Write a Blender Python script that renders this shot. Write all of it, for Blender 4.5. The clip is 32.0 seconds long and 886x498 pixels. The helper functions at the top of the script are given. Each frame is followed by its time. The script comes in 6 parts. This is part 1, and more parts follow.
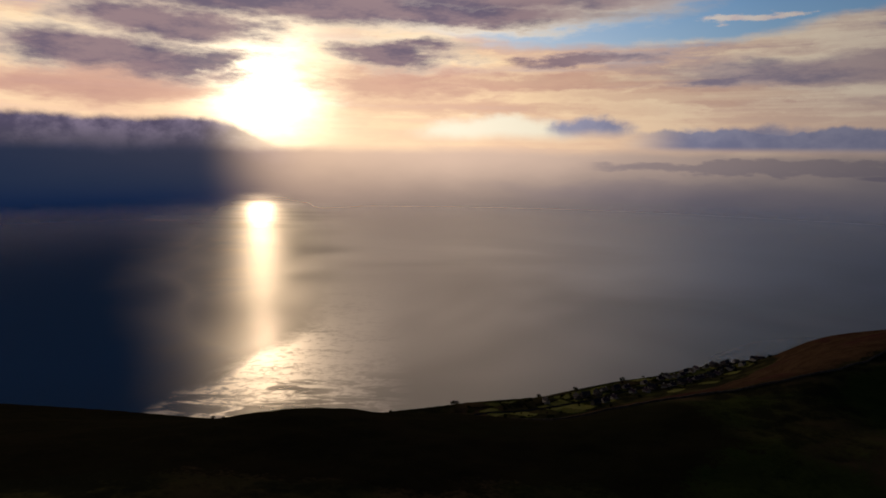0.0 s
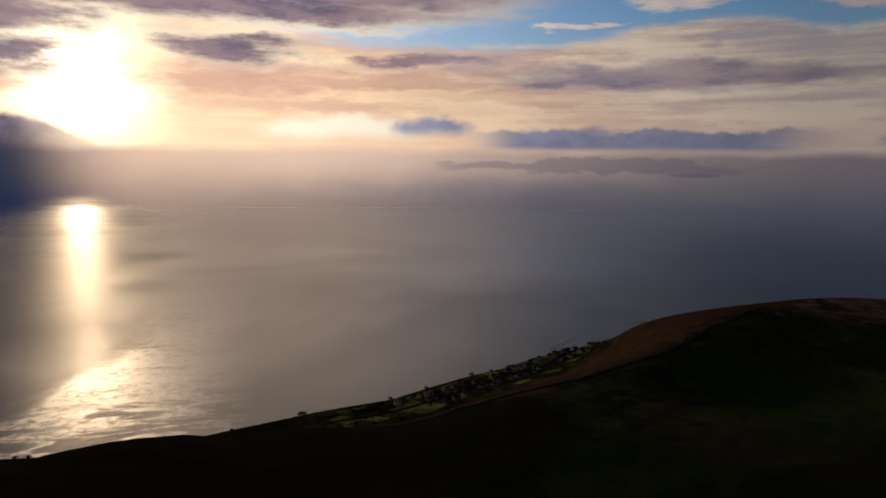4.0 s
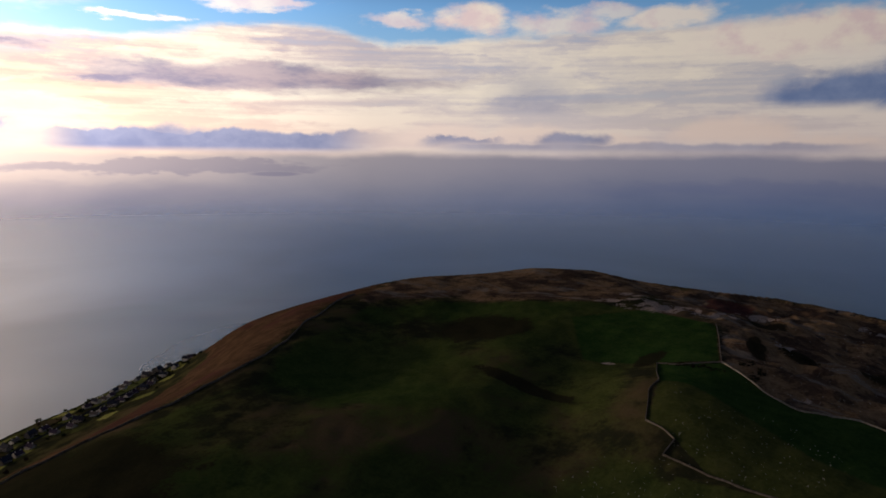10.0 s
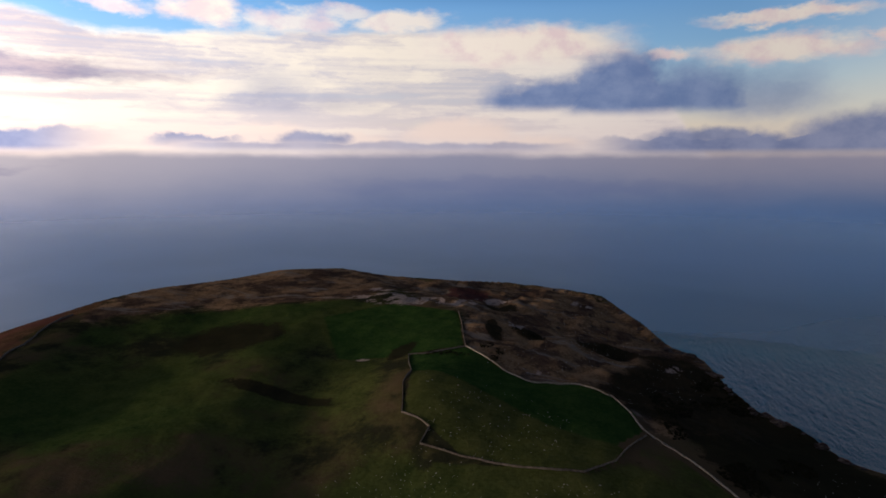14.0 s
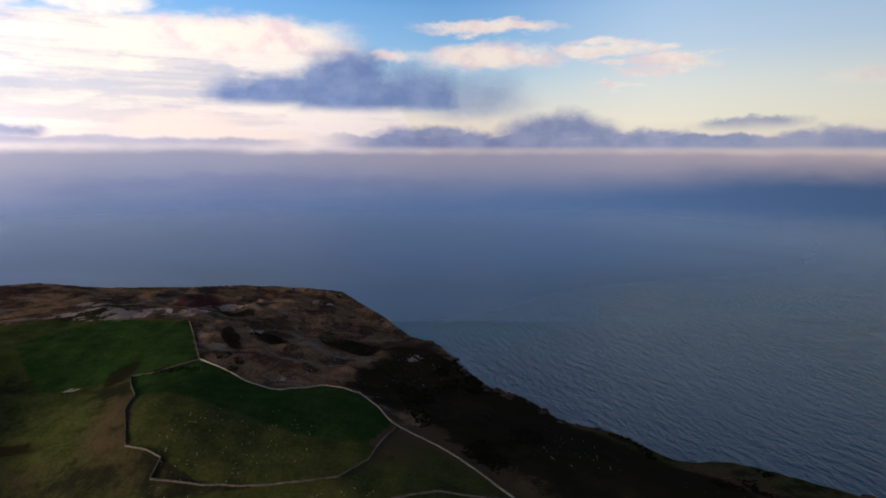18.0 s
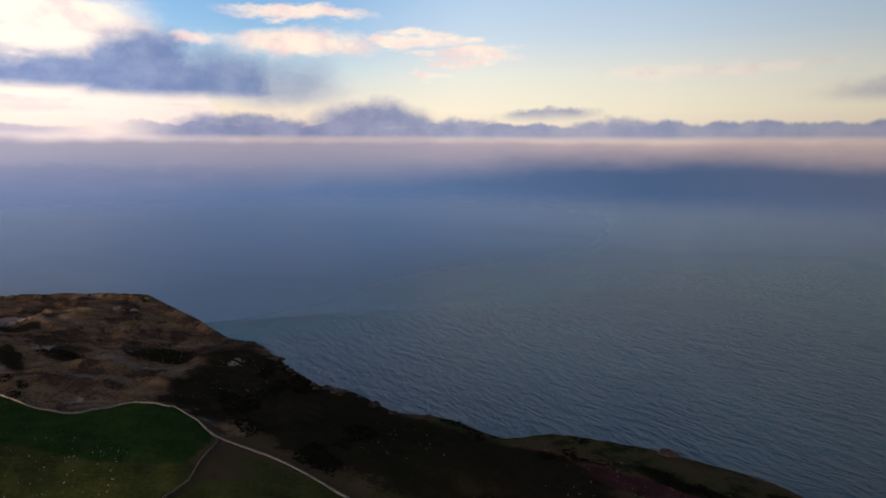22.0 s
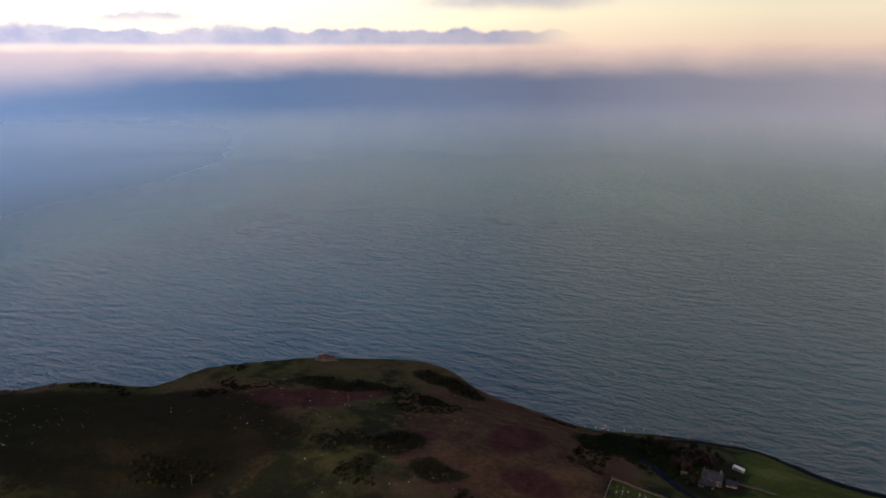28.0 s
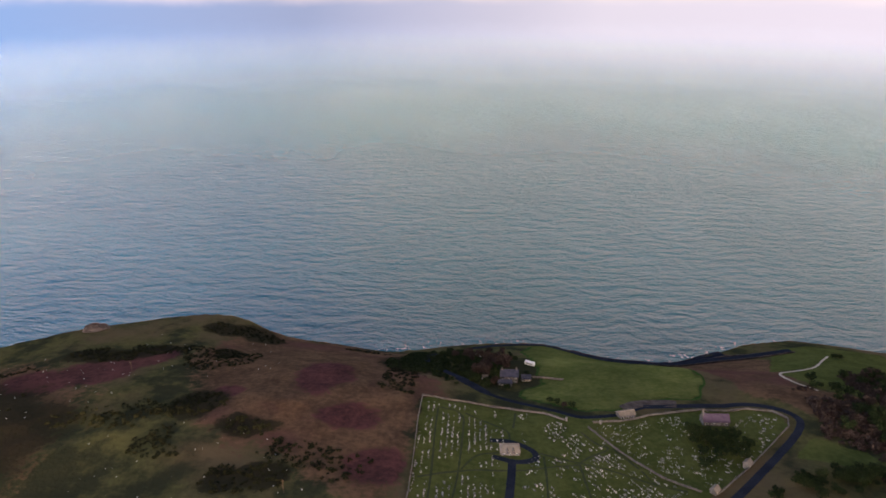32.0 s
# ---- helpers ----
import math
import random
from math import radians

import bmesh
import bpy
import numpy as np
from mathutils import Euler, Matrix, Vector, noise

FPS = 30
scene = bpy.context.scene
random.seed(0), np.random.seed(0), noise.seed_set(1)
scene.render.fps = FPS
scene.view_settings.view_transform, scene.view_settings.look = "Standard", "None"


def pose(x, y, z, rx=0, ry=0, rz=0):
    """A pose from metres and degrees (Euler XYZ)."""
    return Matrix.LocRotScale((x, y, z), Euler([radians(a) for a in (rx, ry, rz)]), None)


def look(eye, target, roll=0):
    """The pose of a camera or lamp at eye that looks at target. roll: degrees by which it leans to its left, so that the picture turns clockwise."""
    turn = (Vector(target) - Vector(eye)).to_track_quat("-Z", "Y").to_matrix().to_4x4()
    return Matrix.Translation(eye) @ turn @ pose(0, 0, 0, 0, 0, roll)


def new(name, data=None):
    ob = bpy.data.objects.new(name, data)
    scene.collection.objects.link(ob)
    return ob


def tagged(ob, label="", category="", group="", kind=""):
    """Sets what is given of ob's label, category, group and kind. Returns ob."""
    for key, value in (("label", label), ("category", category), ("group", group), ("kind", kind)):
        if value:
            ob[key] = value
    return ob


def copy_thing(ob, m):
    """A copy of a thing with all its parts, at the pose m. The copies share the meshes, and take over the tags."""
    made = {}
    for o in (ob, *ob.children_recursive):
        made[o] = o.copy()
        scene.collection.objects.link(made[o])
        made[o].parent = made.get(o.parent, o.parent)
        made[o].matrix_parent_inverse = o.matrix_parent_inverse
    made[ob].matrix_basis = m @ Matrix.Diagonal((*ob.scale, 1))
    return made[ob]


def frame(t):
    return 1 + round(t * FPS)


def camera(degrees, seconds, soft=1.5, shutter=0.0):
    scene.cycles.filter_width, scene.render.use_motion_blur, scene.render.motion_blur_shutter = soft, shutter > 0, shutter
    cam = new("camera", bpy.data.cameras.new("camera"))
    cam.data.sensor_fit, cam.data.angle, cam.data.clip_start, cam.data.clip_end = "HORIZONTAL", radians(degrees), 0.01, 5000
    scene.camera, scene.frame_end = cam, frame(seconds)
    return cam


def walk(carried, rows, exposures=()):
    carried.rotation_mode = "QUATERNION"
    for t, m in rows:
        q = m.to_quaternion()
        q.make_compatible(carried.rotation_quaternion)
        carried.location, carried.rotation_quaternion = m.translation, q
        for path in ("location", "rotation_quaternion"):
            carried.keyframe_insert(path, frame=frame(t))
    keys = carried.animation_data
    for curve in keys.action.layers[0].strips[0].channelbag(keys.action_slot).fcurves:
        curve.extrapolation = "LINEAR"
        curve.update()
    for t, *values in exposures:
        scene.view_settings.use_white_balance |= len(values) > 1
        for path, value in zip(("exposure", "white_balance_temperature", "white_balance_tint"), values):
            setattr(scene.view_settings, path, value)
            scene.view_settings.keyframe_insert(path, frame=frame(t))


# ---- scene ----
# ---------------------------------------------------------------- camera
cam = camera(68.63, 32.0, soft=1.7)
# seconds, x, y, z, yaw (to the left), pitch (up), roll
PATH = [
    (0.0, 0.5, 1.1, 320.9, 0.04, -8.17, 0.82),
    (0.5, 1.4, 4.3, 320.8, -1.05, -8.16, 0.75),
    (1.0, 2.4, 7.5, 320.6, -2.28, -8.16, 0.70),
    (1.5, 3.2, 10.7, 320.3, -3.58, -8.19, 0.78),
    (2.0, 4.0, 13.7, 319.9, -5.22, -8.17, 0.74),
    (2.5, 4.6, 16.8, 319.5, -7.16, -8.13, 0.61),
    (3.0, 5.3, 19.7, 319.2, -9.11, -8.11, 0.67),
    (3.5, 5.9, 22.5, 318.9, -11.27, -8.09, 0.67),
    (4.0, 6.6, 25.3, 318.6, -13.43, -8.07, 0.70),
    (4.5, 7.3, 27.9, 318.4, -15.64, -8.05, 0.74),
    (5.0, 8.1, 30.4, 318.3, -17.97, -8.03, 0.78),
    (5.5, 9.0, 32.8, 318.2, -20.49, -8.00, 0.78),
    (6.0, 10.0, 35.1, 318.2, -23.25, -7.96, 0.72),
    (6.5, 11.1, 37.2, 318.2, -26.42, -7.92, 0.70),
    (7.0, 12.2, 39.1, 318.3, -29.63, -7.89, 0.63),
    (7.5, 13.4, 40.9, 318.4, -32.80, -7.87, 0.60),
    (8.0, 14.6, 42.5, 318.4, -36.04, -7.85, 0.56),
    (8.5, 15.8, 43.8, 318.4, -39.27, -7.85, 0.50),
    (9.0, 17.1, 44.9, 318.5, -42.52, -7.84, 0.49),
    (9.5, 18.3, 45.9, 318.5, -45.69, -7.80, 0.46),
    (10.0, 19.5, 46.7, 318.4, -48.84, -7.79, 0.40),
    (10.5, 20.7, 47.6, 318.2, -51.98, -7.76, 0.36),
    (11.0, 21.8, 48.4, 318.1, -55.08, -7.77, 0.33),
    (11.5, 22.8, 49.2, 318.1, -58.06, -7.76, 0.25),
    (12.0, 23.9, 49.9, 318.1, -60.80, -7.77, 0.24),
    (12.5, 25.0, 50.6, 318.2, -63.47, -7.78, 0.22),
    (13.0, 26.1, 51.3, 318.2, -66.01, -7.78, 0.11),
    (13.5, 27.4, 51.9, 318.1, -68.51, -7.81, 0.12),
    (14.0, 28.8, 52.5, 318.0, -71.03, -7.82, 0.08),
    (14.5, 30.5, 53.1, 317.9, -73.79, -7.85, 0.03),
    (15.0, 32.3, 53.7, 317.7, -77.24, -7.87, -0.05),
    (15.5, 34.4, 54.3, 317.5, -80.93, -7.88, -0.10),
    (16.0, 36.7, 55.0, 317.3, -83.81, -7.91, -0.09),
    (16.5, 39.0, 55.6, 317.1, -86.23, -7.95, -0.03),
    (17.0, 41.3, 56.2, 316.9, -88.55, -7.99, 0.05),
    (17.5, 43.7, 56.8, 316.8, -91.10, -8.04, 0.15),
    (18.0, 45.9, 57.3, 316.8, -94.24, -8.08, 0.24),
    (18.5, 48.0, 57.7, 316.8, -98.61, -8.15, 0.25),
    (19.0, 49.9, 58.0, 316.9, -101.27, -8.17, 0.20),
    (19.5, 51.6, 58.2, 316.9, -103.37, -8.21, 0.23),
    (20.0, 53.2, 58.4, 317.0, -105.29, -8.27, 0.25),
    (20.5, 54.7, 58.4, 317.1, -106.73, -8.37, 0.29),
    (21.0, 56.0, 58.3, 317.2, -108.04, -8.50, 0.25),
    (21.5, 57.4, 58.3, 317.4, -109.19, -8.71, 0.29),
    (22.0, 58.6, 58.2, 317.5, -110.18, -8.98, 0.26),
    (22.5, 59.9, 58.1, 317.5, -110.71, -9.28, 0.19),
    (23.0, 61.1, 58.0, 317.5, -111.10, -9.70, 0.18),
    (23.5, 62.4, 57.8, 317.6, -111.35, -10.21, 0.22),
    (24.0, 63.6, 57.6, 317.7, -111.55, -10.79, 0.19),
    (24.5, 65.0, 57.2, 317.7, -111.65, -11.50, 0.18),
    (25.0, 66.4, 56.6, 317.8, -112.14, -12.20, 0.20),
    (25.5, 68.0, 56.0, 317.9, -114.93, -12.96, 0.14),
    (26.0, 69.7, 55.1, 318.1, -121.14, -13.69, 0.25),
    (26.5, 71.4, 54.3, 318.1, -127.77, -14.42, 0.20),
    (27.0, 73.2, 53.5, 318.0, -133.40, -15.16, 0.08),
    (27.5, 75.0, 52.7, 317.7, -138.30, -15.92, -0.07),
    (28.0, 76.7, 51.9, 317.3, -142.71, -16.69, -0.18),
    (28.5, 78.4, 51.0, 316.7, -146.91, -17.47, -0.19),
    (29.0, 79.9, 50.2, 316.0, -151.14, -18.25, -0.05),
    (29.5, 81.4, 49.3, 315.1, -154.13, -18.94, -0.01),
    (30.0, 82.6, 48.4, 314.4, -156.53, -19.64, -0.02),
    (30.5, 83.8, 47.5, 313.8, -158.72, -20.40, 0.01),
    (31.0, 84.7, 46.6, 313.4, -160.54, -21.11, 0.03),
    (31.5, 85.6, 45.8, 313.1, -162.04, -21.88, 0.09),
    (32.0, 86.5, 45.0, 312.8, -163.05, -22.67, 0.06),
]


def eye_pose(x, y, z, yaw, pitch, roll):
    """The flying camera's pose from its heading, tilt and lean."""
    a, p = radians(yaw), radians(pitch)
    ahead = Vector((-math.sin(a) * math.cos(p), math.cos(a) * math.cos(p), math.sin(p)))
    eye = Vector((x, y, z))
    return look(eye, eye + ahead * 10, roll)


# seconds, stops, kelvin, tint
EXPOSURES = [(0.0, -3.4, 6400, 12), (3.5, -3.35, 6400, 12), (6.5, -2.7, 6250, 11), (9.0, -2.15, 6200, 10), (13.0, -1.5, 6080, 10), (18.0, -0.95, 5950, 10), (22.0, -0.75, 6400, 11),
             (25.0, -0.5, 6850, 12), (26.5, -0.2, 6900, 12), (29.0, 0.38, 6900, 12), (31.0, 1.12, 6950, 13), (32.0, 1.34, 7050, 14)]
walk(cam, [(r[0], eye_pose(*r[1:])) for r in PATH], EXPOSURES)

# ---------------------------------------------------------------- light
SUN_AZ, SUN_EL = -15.8, 6.5     # degrees: from +y towards +x, above the horizon
sun_data = bpy.data.lights.new("sun", "SUN")
sun_data.energy, sun_data.angle, sun_data.color = 5.0, radians(1.6), (1.0, 0.72, 0.44)
sun = new("sun", sun_data)
sun_dir = Vector((math.sin(radians(SUN_AZ)) * math.cos(radians(SUN_EL)), math.cos(radians(SUN_AZ)) * math.cos(radians(SUN_EL)), math.sin(radians(SUN_EL))))
sun.matrix_world = look(sun_dir * 3000, (0, 0, 0))


class Nodes:
    """Small help to write node trees as expressions."""

    def __init__(self, tree):
        self.tree = tree
        tree.nodes.clear()

    def add(self, kind, **props):
        n = self.tree.nodes.new(kind)
        for k, v in props.items():
            setattr(n, k, v)
        return n

    def put(self, socket, value):
        if isinstance(value, bpy.types.NodeSocket):
            self.tree.links.new(value, socket)
        else:
            socket.default_value = value

    def math(self, op, a, b=0.0, c=0.0):
        n = self.add("ShaderNodeMath", operation=op)
        for s, v in zip(n.inputs, (a, b, c)):
            self.put(s, v)
        return n.outputs[0]

    def vec(self, op, a, b=(0, 0, 0)):
        n = self.add("ShaderNodeVectorMath", operation=op)
        self.put(n.inputs[0], a)
        self.put(n.inputs[1], b)
        return n.outputs[0]

    def xyz(self, x, y, z=0.0):
        n = self.add("ShaderNodeCombineXYZ")
        for s, v in zip(n.inputs, (x, y, z)):
            self.put(s, v)
        return n.outputs[0]

    def split(self, v):
        n = self.add("ShaderNodeSeparateXYZ")
        self.put(n.inputs[0], v)
        return n.outputs

    def ramp(self, value, a, b, lo=0.0, hi=1.0, smooth=True):
        n = self.add("ShaderNodeMapRange", interpolation_type="SMOOTHSTEP" if smooth else "LINEAR")
        for s, v in zip(n.inputs, (value, a, b, lo, hi)):
            self.put(s, v)
        return n.outputs[0]

    def noise(self, vector, scale, detail=4.0, rough=0.55, warp=0.0, color=False):
        n = self.add("ShaderNodeTexNoise")
        self.put(n.inputs["Vector"], vector)
        n.inputs["Scale"].default_value, n.inputs["Detail"].default_value = scale, detail
        n.inputs["Roughness"].default_value, n.inputs["Distortion"].default_value = rough, warp
        return n.outputs["Color" if color else "Fac"]

    def mix(self, fac, a, b):
        n = self.add("ShaderNodeMix", data_type="RGBA")
        self.put(n.inputs[0], fac)
        for s, v in ((n.inputs[6], a), (n.inputs[7], b)):
            self.put(s, (*v, 1) if isinstance(v, tuple) and len(v) == 3 else v)
        return n.outputs[2]

    def colors(self, value, stops):
        n = self.add("ShaderNodeValToRGB")
        self.put(n.inputs[0], value)
        el = n.color_ramp.elements
        while len(el) < len(stops):
            el.new(0.5)
        for e, (p, c) in zip(el, stops):
            e.position, e.color = p, (*c, 1)
        return n.outputs[0]

    def bump(self, height, strength, distance, normal=None):
        n = self.add("ShaderNodeBump")
        n.inputs["Distance"].default_value = distance
        self.put(n.inputs["Strength"], strength)
        self.put(n.inputs["Height"], height)
        if normal is not None:
            self.put(n.inputs["Normal"], normal)
        return n.outputs[0]


def tone(r, g, b):
    """A linear colour from the 0 to 255 scale of a paint chart."""
    return tuple((c / 255 / 12.92) if c < 10.3 else ((c / 255 + 0.055) / 1.055) ** 2.4 for c in (r, g, b))


def build_sky():
    """Evening sky: clear air, sheets of thin cream cloud, mauve bars round the sun, blue-grey heaps of cloud and a low bank along the horizon."""
    world = bpy.data.worlds.new("evening_sky")
    scene.world = world
    world.use_nodes = True
    g = Nodes(world.node_tree)
    way = g.add("ShaderNodeTexCoord").outputs["Generated"]
    x, y, z = g.split(way)
    deg = 180 / math.pi
    az = g.math("MULTIPLY", g.math("ARCTAN2", x, y), deg)
    # headings run from -90 to 270, so that the seam lies behind
    az = g.math("ADD", az, g.math("MULTIPLY", g.math("LESS_THAN", az, -90.0), 360.0))
    el = g.math("MULTIPLY", g.math("ARCSINE", z), deg)

    def warped(size_a, size_e, push_a, push_e, seed, detail=5, rough=0.58):
        """Headings and heights pushed about by noise, so that drawn shapes fray like cloud."""
        n = g.noise(g.xyz(g.math("DIVIDE", az, size_a), g.math("DIVIDE", el, size_e), seed), 1.0, detail, rough, color=True)
        r, gr, b = g.split(n)
        return (g.math("ADD", az, g.math("MULTIPLY", g.math("SUBTRACT", r, 0.5), push_a * 2)), g.math("ADD", el, g.math("MULTIPLY", g.math("SUBTRACT", gr, 0.5), push_e * 2)), b)

    flat = warped(6.5, 1.9, 9.0, 1.7, 3.0, 7, 0.64)        # layered cloud
    puffy = warped(2.8, 2.2, 1.9, 1.05, 11.0, 6)    # heaped cloud
    wob_low = g.noise(g.xyz(g.math("MULTIPLY", az, 0.144), g.math("MULTIPLY", el, 0.378)), 1.0, 4, 0.55)

    def oval(w, a, e, ra, re, amount=1.0, soft=0.45):
        da, de = g.math("DIVIDE", g.math("SUBTRACT", w[0], a), ra), g.math("DIVIDE", g.math("SUBTRACT", w[1], e), re)
        d = g.math("SQRT", g.math("ADD", g.math("MULTIPLY", da, da), g.math("MULTIPLY", de, de)))
        return g.ramp(d, 1.0 + soft, 1.0 - soft, 0.0, amount)

    def heap(a, foot, ra, high, amount=1.0, soft=0.3):
        """A heap of cloud with a flat foot."""
        body = oval(puffy, a, foot, ra, high * 1.12, amount, soft)
        return g.math("MULTIPLY", body, g.ramp(g.math("ADD", g.math("MULTIPLY", el, 0.7), g.math("MULTIPLY", puffy[1], 0.3)), foot - 0.6, foot + 0.55))

    def most(parts):
        total = parts[0]
        for p in parts[1:]:
            total = g.math("MAXIMUM", total, p)
        return total

    def gauss(a, e, ra, re):
        da, de = g.math("DIVIDE", g.math("SUBTRACT", az, a), ra), g.math("DIVIDE", g.math("SUBTRACT", el, e), re)
        return g.math("EXPONENT", g.math("MULTIPLY", g.math("ADD", g.math("MULTIPLY", da, da), g.math("MULTIPLY", de, de)), -1.0))

    sky = g.add("ShaderNodeTexSky", sky_type="NISHITA", sun_disc=False)
    sky.sun_elevation, sky.sun_rotation = radians(SUN_EL), radians(SUN_AZ)
    sky.air_density, sky.dust_density, sky.ozone_density = 1.0, 1.6, 1.5
    air = g.vec("SCALE", sky.outputs[0])
    air.node.inputs["Scale"].default_value = 0.06

    # clear air in the low sky: deep blue in the west, paler and yellower in the north-west
    west = g.colors(g.math("DIVIDE", el, 14.0), [(0.0, tone(225, 200, 190)), (0.2, tone(250, 230, 205)), (0.45, tone(196, 216, 224)), (0.68, tone(150, 192, 226)), (1.0, tone(112, 166, 220))])
    north = g.colors(g.math("DIVIDE", el, 14.0), [(0.0, tone(240, 212, 195)), (0.22, tone(252, 240, 212)), (0.42, tone(238, 236, 222)), (0.65, tone(204, 220, 232)), (1.0, tone(172, 202, 232))])
    col = g.mix(g.ramp(az, 94.0, 116.0), west, north)
    col = g.mix(0.06, col, air)

    # sheets of cream cloud, whole low down and torn open above
    crest = g.colors(g.math("DIVIDE", g.math("ADD", az, 40.0), 180.0), [(0.0, (1, 1, 1)), (0.26, (0.62, 0.62, 0.62)), (0.34, (0.60, 0.60, 0.60)), (0.415, (0.74, 0.74, 0.74)), (0.47, (0.64, 0.64, 0.64)), (0.60, (0.73, 0.73, 0.73)), (0.67, (0.70, 0.70, 0.70)), (0.705, (0.60, 0.60, 0.60)), (0.74, (0.0, 0.0, 0.0))])
    crest = g.math("MULTIPLY", g.split(crest)[0], 15.0)
    cover = g.ramp(g.math("SUBTRACT", g.math("ADD", g.math("MULTIPLY", flat[1], 0.55), g.math("MULTIPLY", puffy[1], 0.45)), crest), 0.55, -0.55)
    streaks = g.noise(g.xyz(g.math("DIVIDE", flat[0], 26.0), g.math("DIVIDE", el, 1.1), 2.0), 1.0, 5, 0.5)
    body = g.noise(g.xyz(g.math("DIVIDE", flat[0], 11.0), g.math("DIVIDE", flat[1], 2.4), 7.0), 1.0, 5, 0.55)
    cover = g.math("MULTIPLY", cover, g.ramp(g.math("ADD", g.math("MULTIPLY", streaks, 0.6), g.math("MULTIPLY", body, 0.4)), 0.30, 0.50, 0.55, 1.0))
    lit = g.mix(g.ramp(az, 4.0, 40.0), tone(255, 222, 176), tone(255, 236, 212))
    lit = g.mix(g.ramp(az, 60.0, 95.0), lit, tone(252, 236, 222))
    dull = g.mix(g.ramp(az, 10.0, 60.0), tone(208, 162, 142), tone(206, 194, 196))
    sheet = g.mix(g.ramp(g.math("ADD", g.math("MULTIPLY", streaks, 0.5), g.math("MULTIPLY", body, 0.5)), 0.40, 0.58), dull, lit)
    sheet = g.mix(g.ramp(el, 6.0, 1.0, 0.0, 0.6), sheet, g.mix(g.ramp(az, 20.0, 60.0), tone(255, 214, 178), tone(240, 216, 208)))
    col = g.mix(g.math("MULTIPLY", cover, 0.96), col, sheet)
    torn = warped(4.0, 1.8, 3.6, 1.3, 23.0, 6, 0.6)
    puffs = most([oval(torn, 51.7, 11.7, 3.0, 1.1), oval(torn, 58.5, 11.4, 3.4, 0.9, 0.8), oval(torn, 45.0, 11.5, 3.0, 0.5, 0.8), oval(torn, 67.5, 11.6, 3.4, 0.9, 0.9), oval(torn, 62.5, 12.2, 2.6, 0.6, 0.7), oval(torn, 78.0, 9.6, 8.0, 1.5),
                  oval(puffy, 89.3, 8.4, 1.8, 0.5, 0.9), oval(torn, 98.0, 10.7, 5.4, 0.5, 0.95), oval(torn, 97.8, 8.4, 5.6, 1.0, 0.97), oval(flat, 107.5, 8.9, 3.6, 0.6, 0.9), oval(flat, 112.5, 7.7, 3.4, 0.7, 0.9), oval(flat, 109.0, 6.2, 2.0, 0.3, 0.6),
                  oval(flat, 132.0, 6.1, 7.0, 0.6, 0.5), oval(flat, 33.0, 12.6, 4.0, 0.5, 0.8), oval(flat, 24.0, 11.0, 2.2, 0.35, 0.8)])
    col = g.mix(puffs, col, g.mix(g.ramp(puffy[2], 0.35, 0.6), tone(240, 212, 206), tone(255, 236, 216)))

    # glow of the sun behind thin cloud
    fray = g.math("MULTIPLY", g.math("SUBTRACT", flat[2], 0.5), 2.4)
    da, de = g.math("DIVIDE", g.math("SUBTRACT", az, SUN_AZ + 0.3), 4.3), g.math("DIVIDE", g.math("SUBTRACT", el, 5.3), 4.2)
    ring = g.math("ADD", g.math("ADD", g.math("MULTIPLY", da, da), g.math("MULTIPLY", de, de)), fray)
    near = g.math("EXPONENT", g.math("MULTIPLY", g.math("MAXIMUM", ring, 0.0), -1.0))
    col = g.mix(g.math("MULTIPLY", gauss(SUN_AZ, 4.0, 26.0, 9.0), 0.55), col, (1.15, 0.80, 0.47))

    # bars of mauve cloud with bright rims
    bars = [(4.0, 13.4, 17.0, 1.6), (-14.0, 12.0, 17.0, 1.3), (-1.0, 11.7, 15.0, 1.0), (-22.0, 10.0, 8.0, 1.3), (-27.0, 7.6, 8.0, 1.3), (-21.0, 7.0, 5.0, 1.2), (-4.5, 8.6, 6.5, 0.9), (33.0, 6.8, 15.0, 1.0), (11.5, 8.1, 5.0, 0.5),
            (-36.0, 12.0, 9.0, 1.2), (-50.0, 9.0, 12.0, 4.0), (24.0, 6.2, 6.0, 0.5)]
    rim = most([oval(flat, a, e, ra * 1.12, re * 1.0 + 0.6, 1.0, 0.3) for a, e, ra, re in bars[:7]])
    col = g.mix(g.math("MULTIPLY", rim, g.ramp(az, 32.0, 12.0, 0.0, 0.85)), col, (1.0, 0.82, 0.58))
    glow = g.vec("SCALE", g.xyz(1.0, 0.84, 0.55))
    g.put(glow.node.inputs["Scale"], g.math("MULTIPLY", near, 2.2))
    col = g.vec("ADD", col, glow)
    thin = most([oval(flat, -4.5, 6.0, 7.0, 1.7, 0.75, 0.5), oval(flat, 7.0, 6.2, 8.0, 0.9, 0.7, 0.5), oval(flat, 18.0, 5.0, 9.0, 0.6, 0.4, 0.6), oval(flat, -27.0, 5.2, 8.0, 1.6, 0.8, 0.5), oval(flat, 4.0, 4.0, 12.0, 0.6, 0.4, 0.6)])
    col = g.mix(thin, col, g.mix(flat[2], tone(168, 120, 118), tone(226, 176, 150)))
    mauve = g.mix(g.ramp(flat[2], 0.36, 0.62), g.mix(g.ramp(az, 5.0, 25.0), tone(84, 73, 102), tone(142, 132, 150)), g.mix(g.ramp(az, 5.0, 25.0), tone(138, 114, 122), tone(190, 168, 168)))
    col = g.mix(most([oval(flat, *b, 0.93, 0.55) for b in bars]), col, mauve)

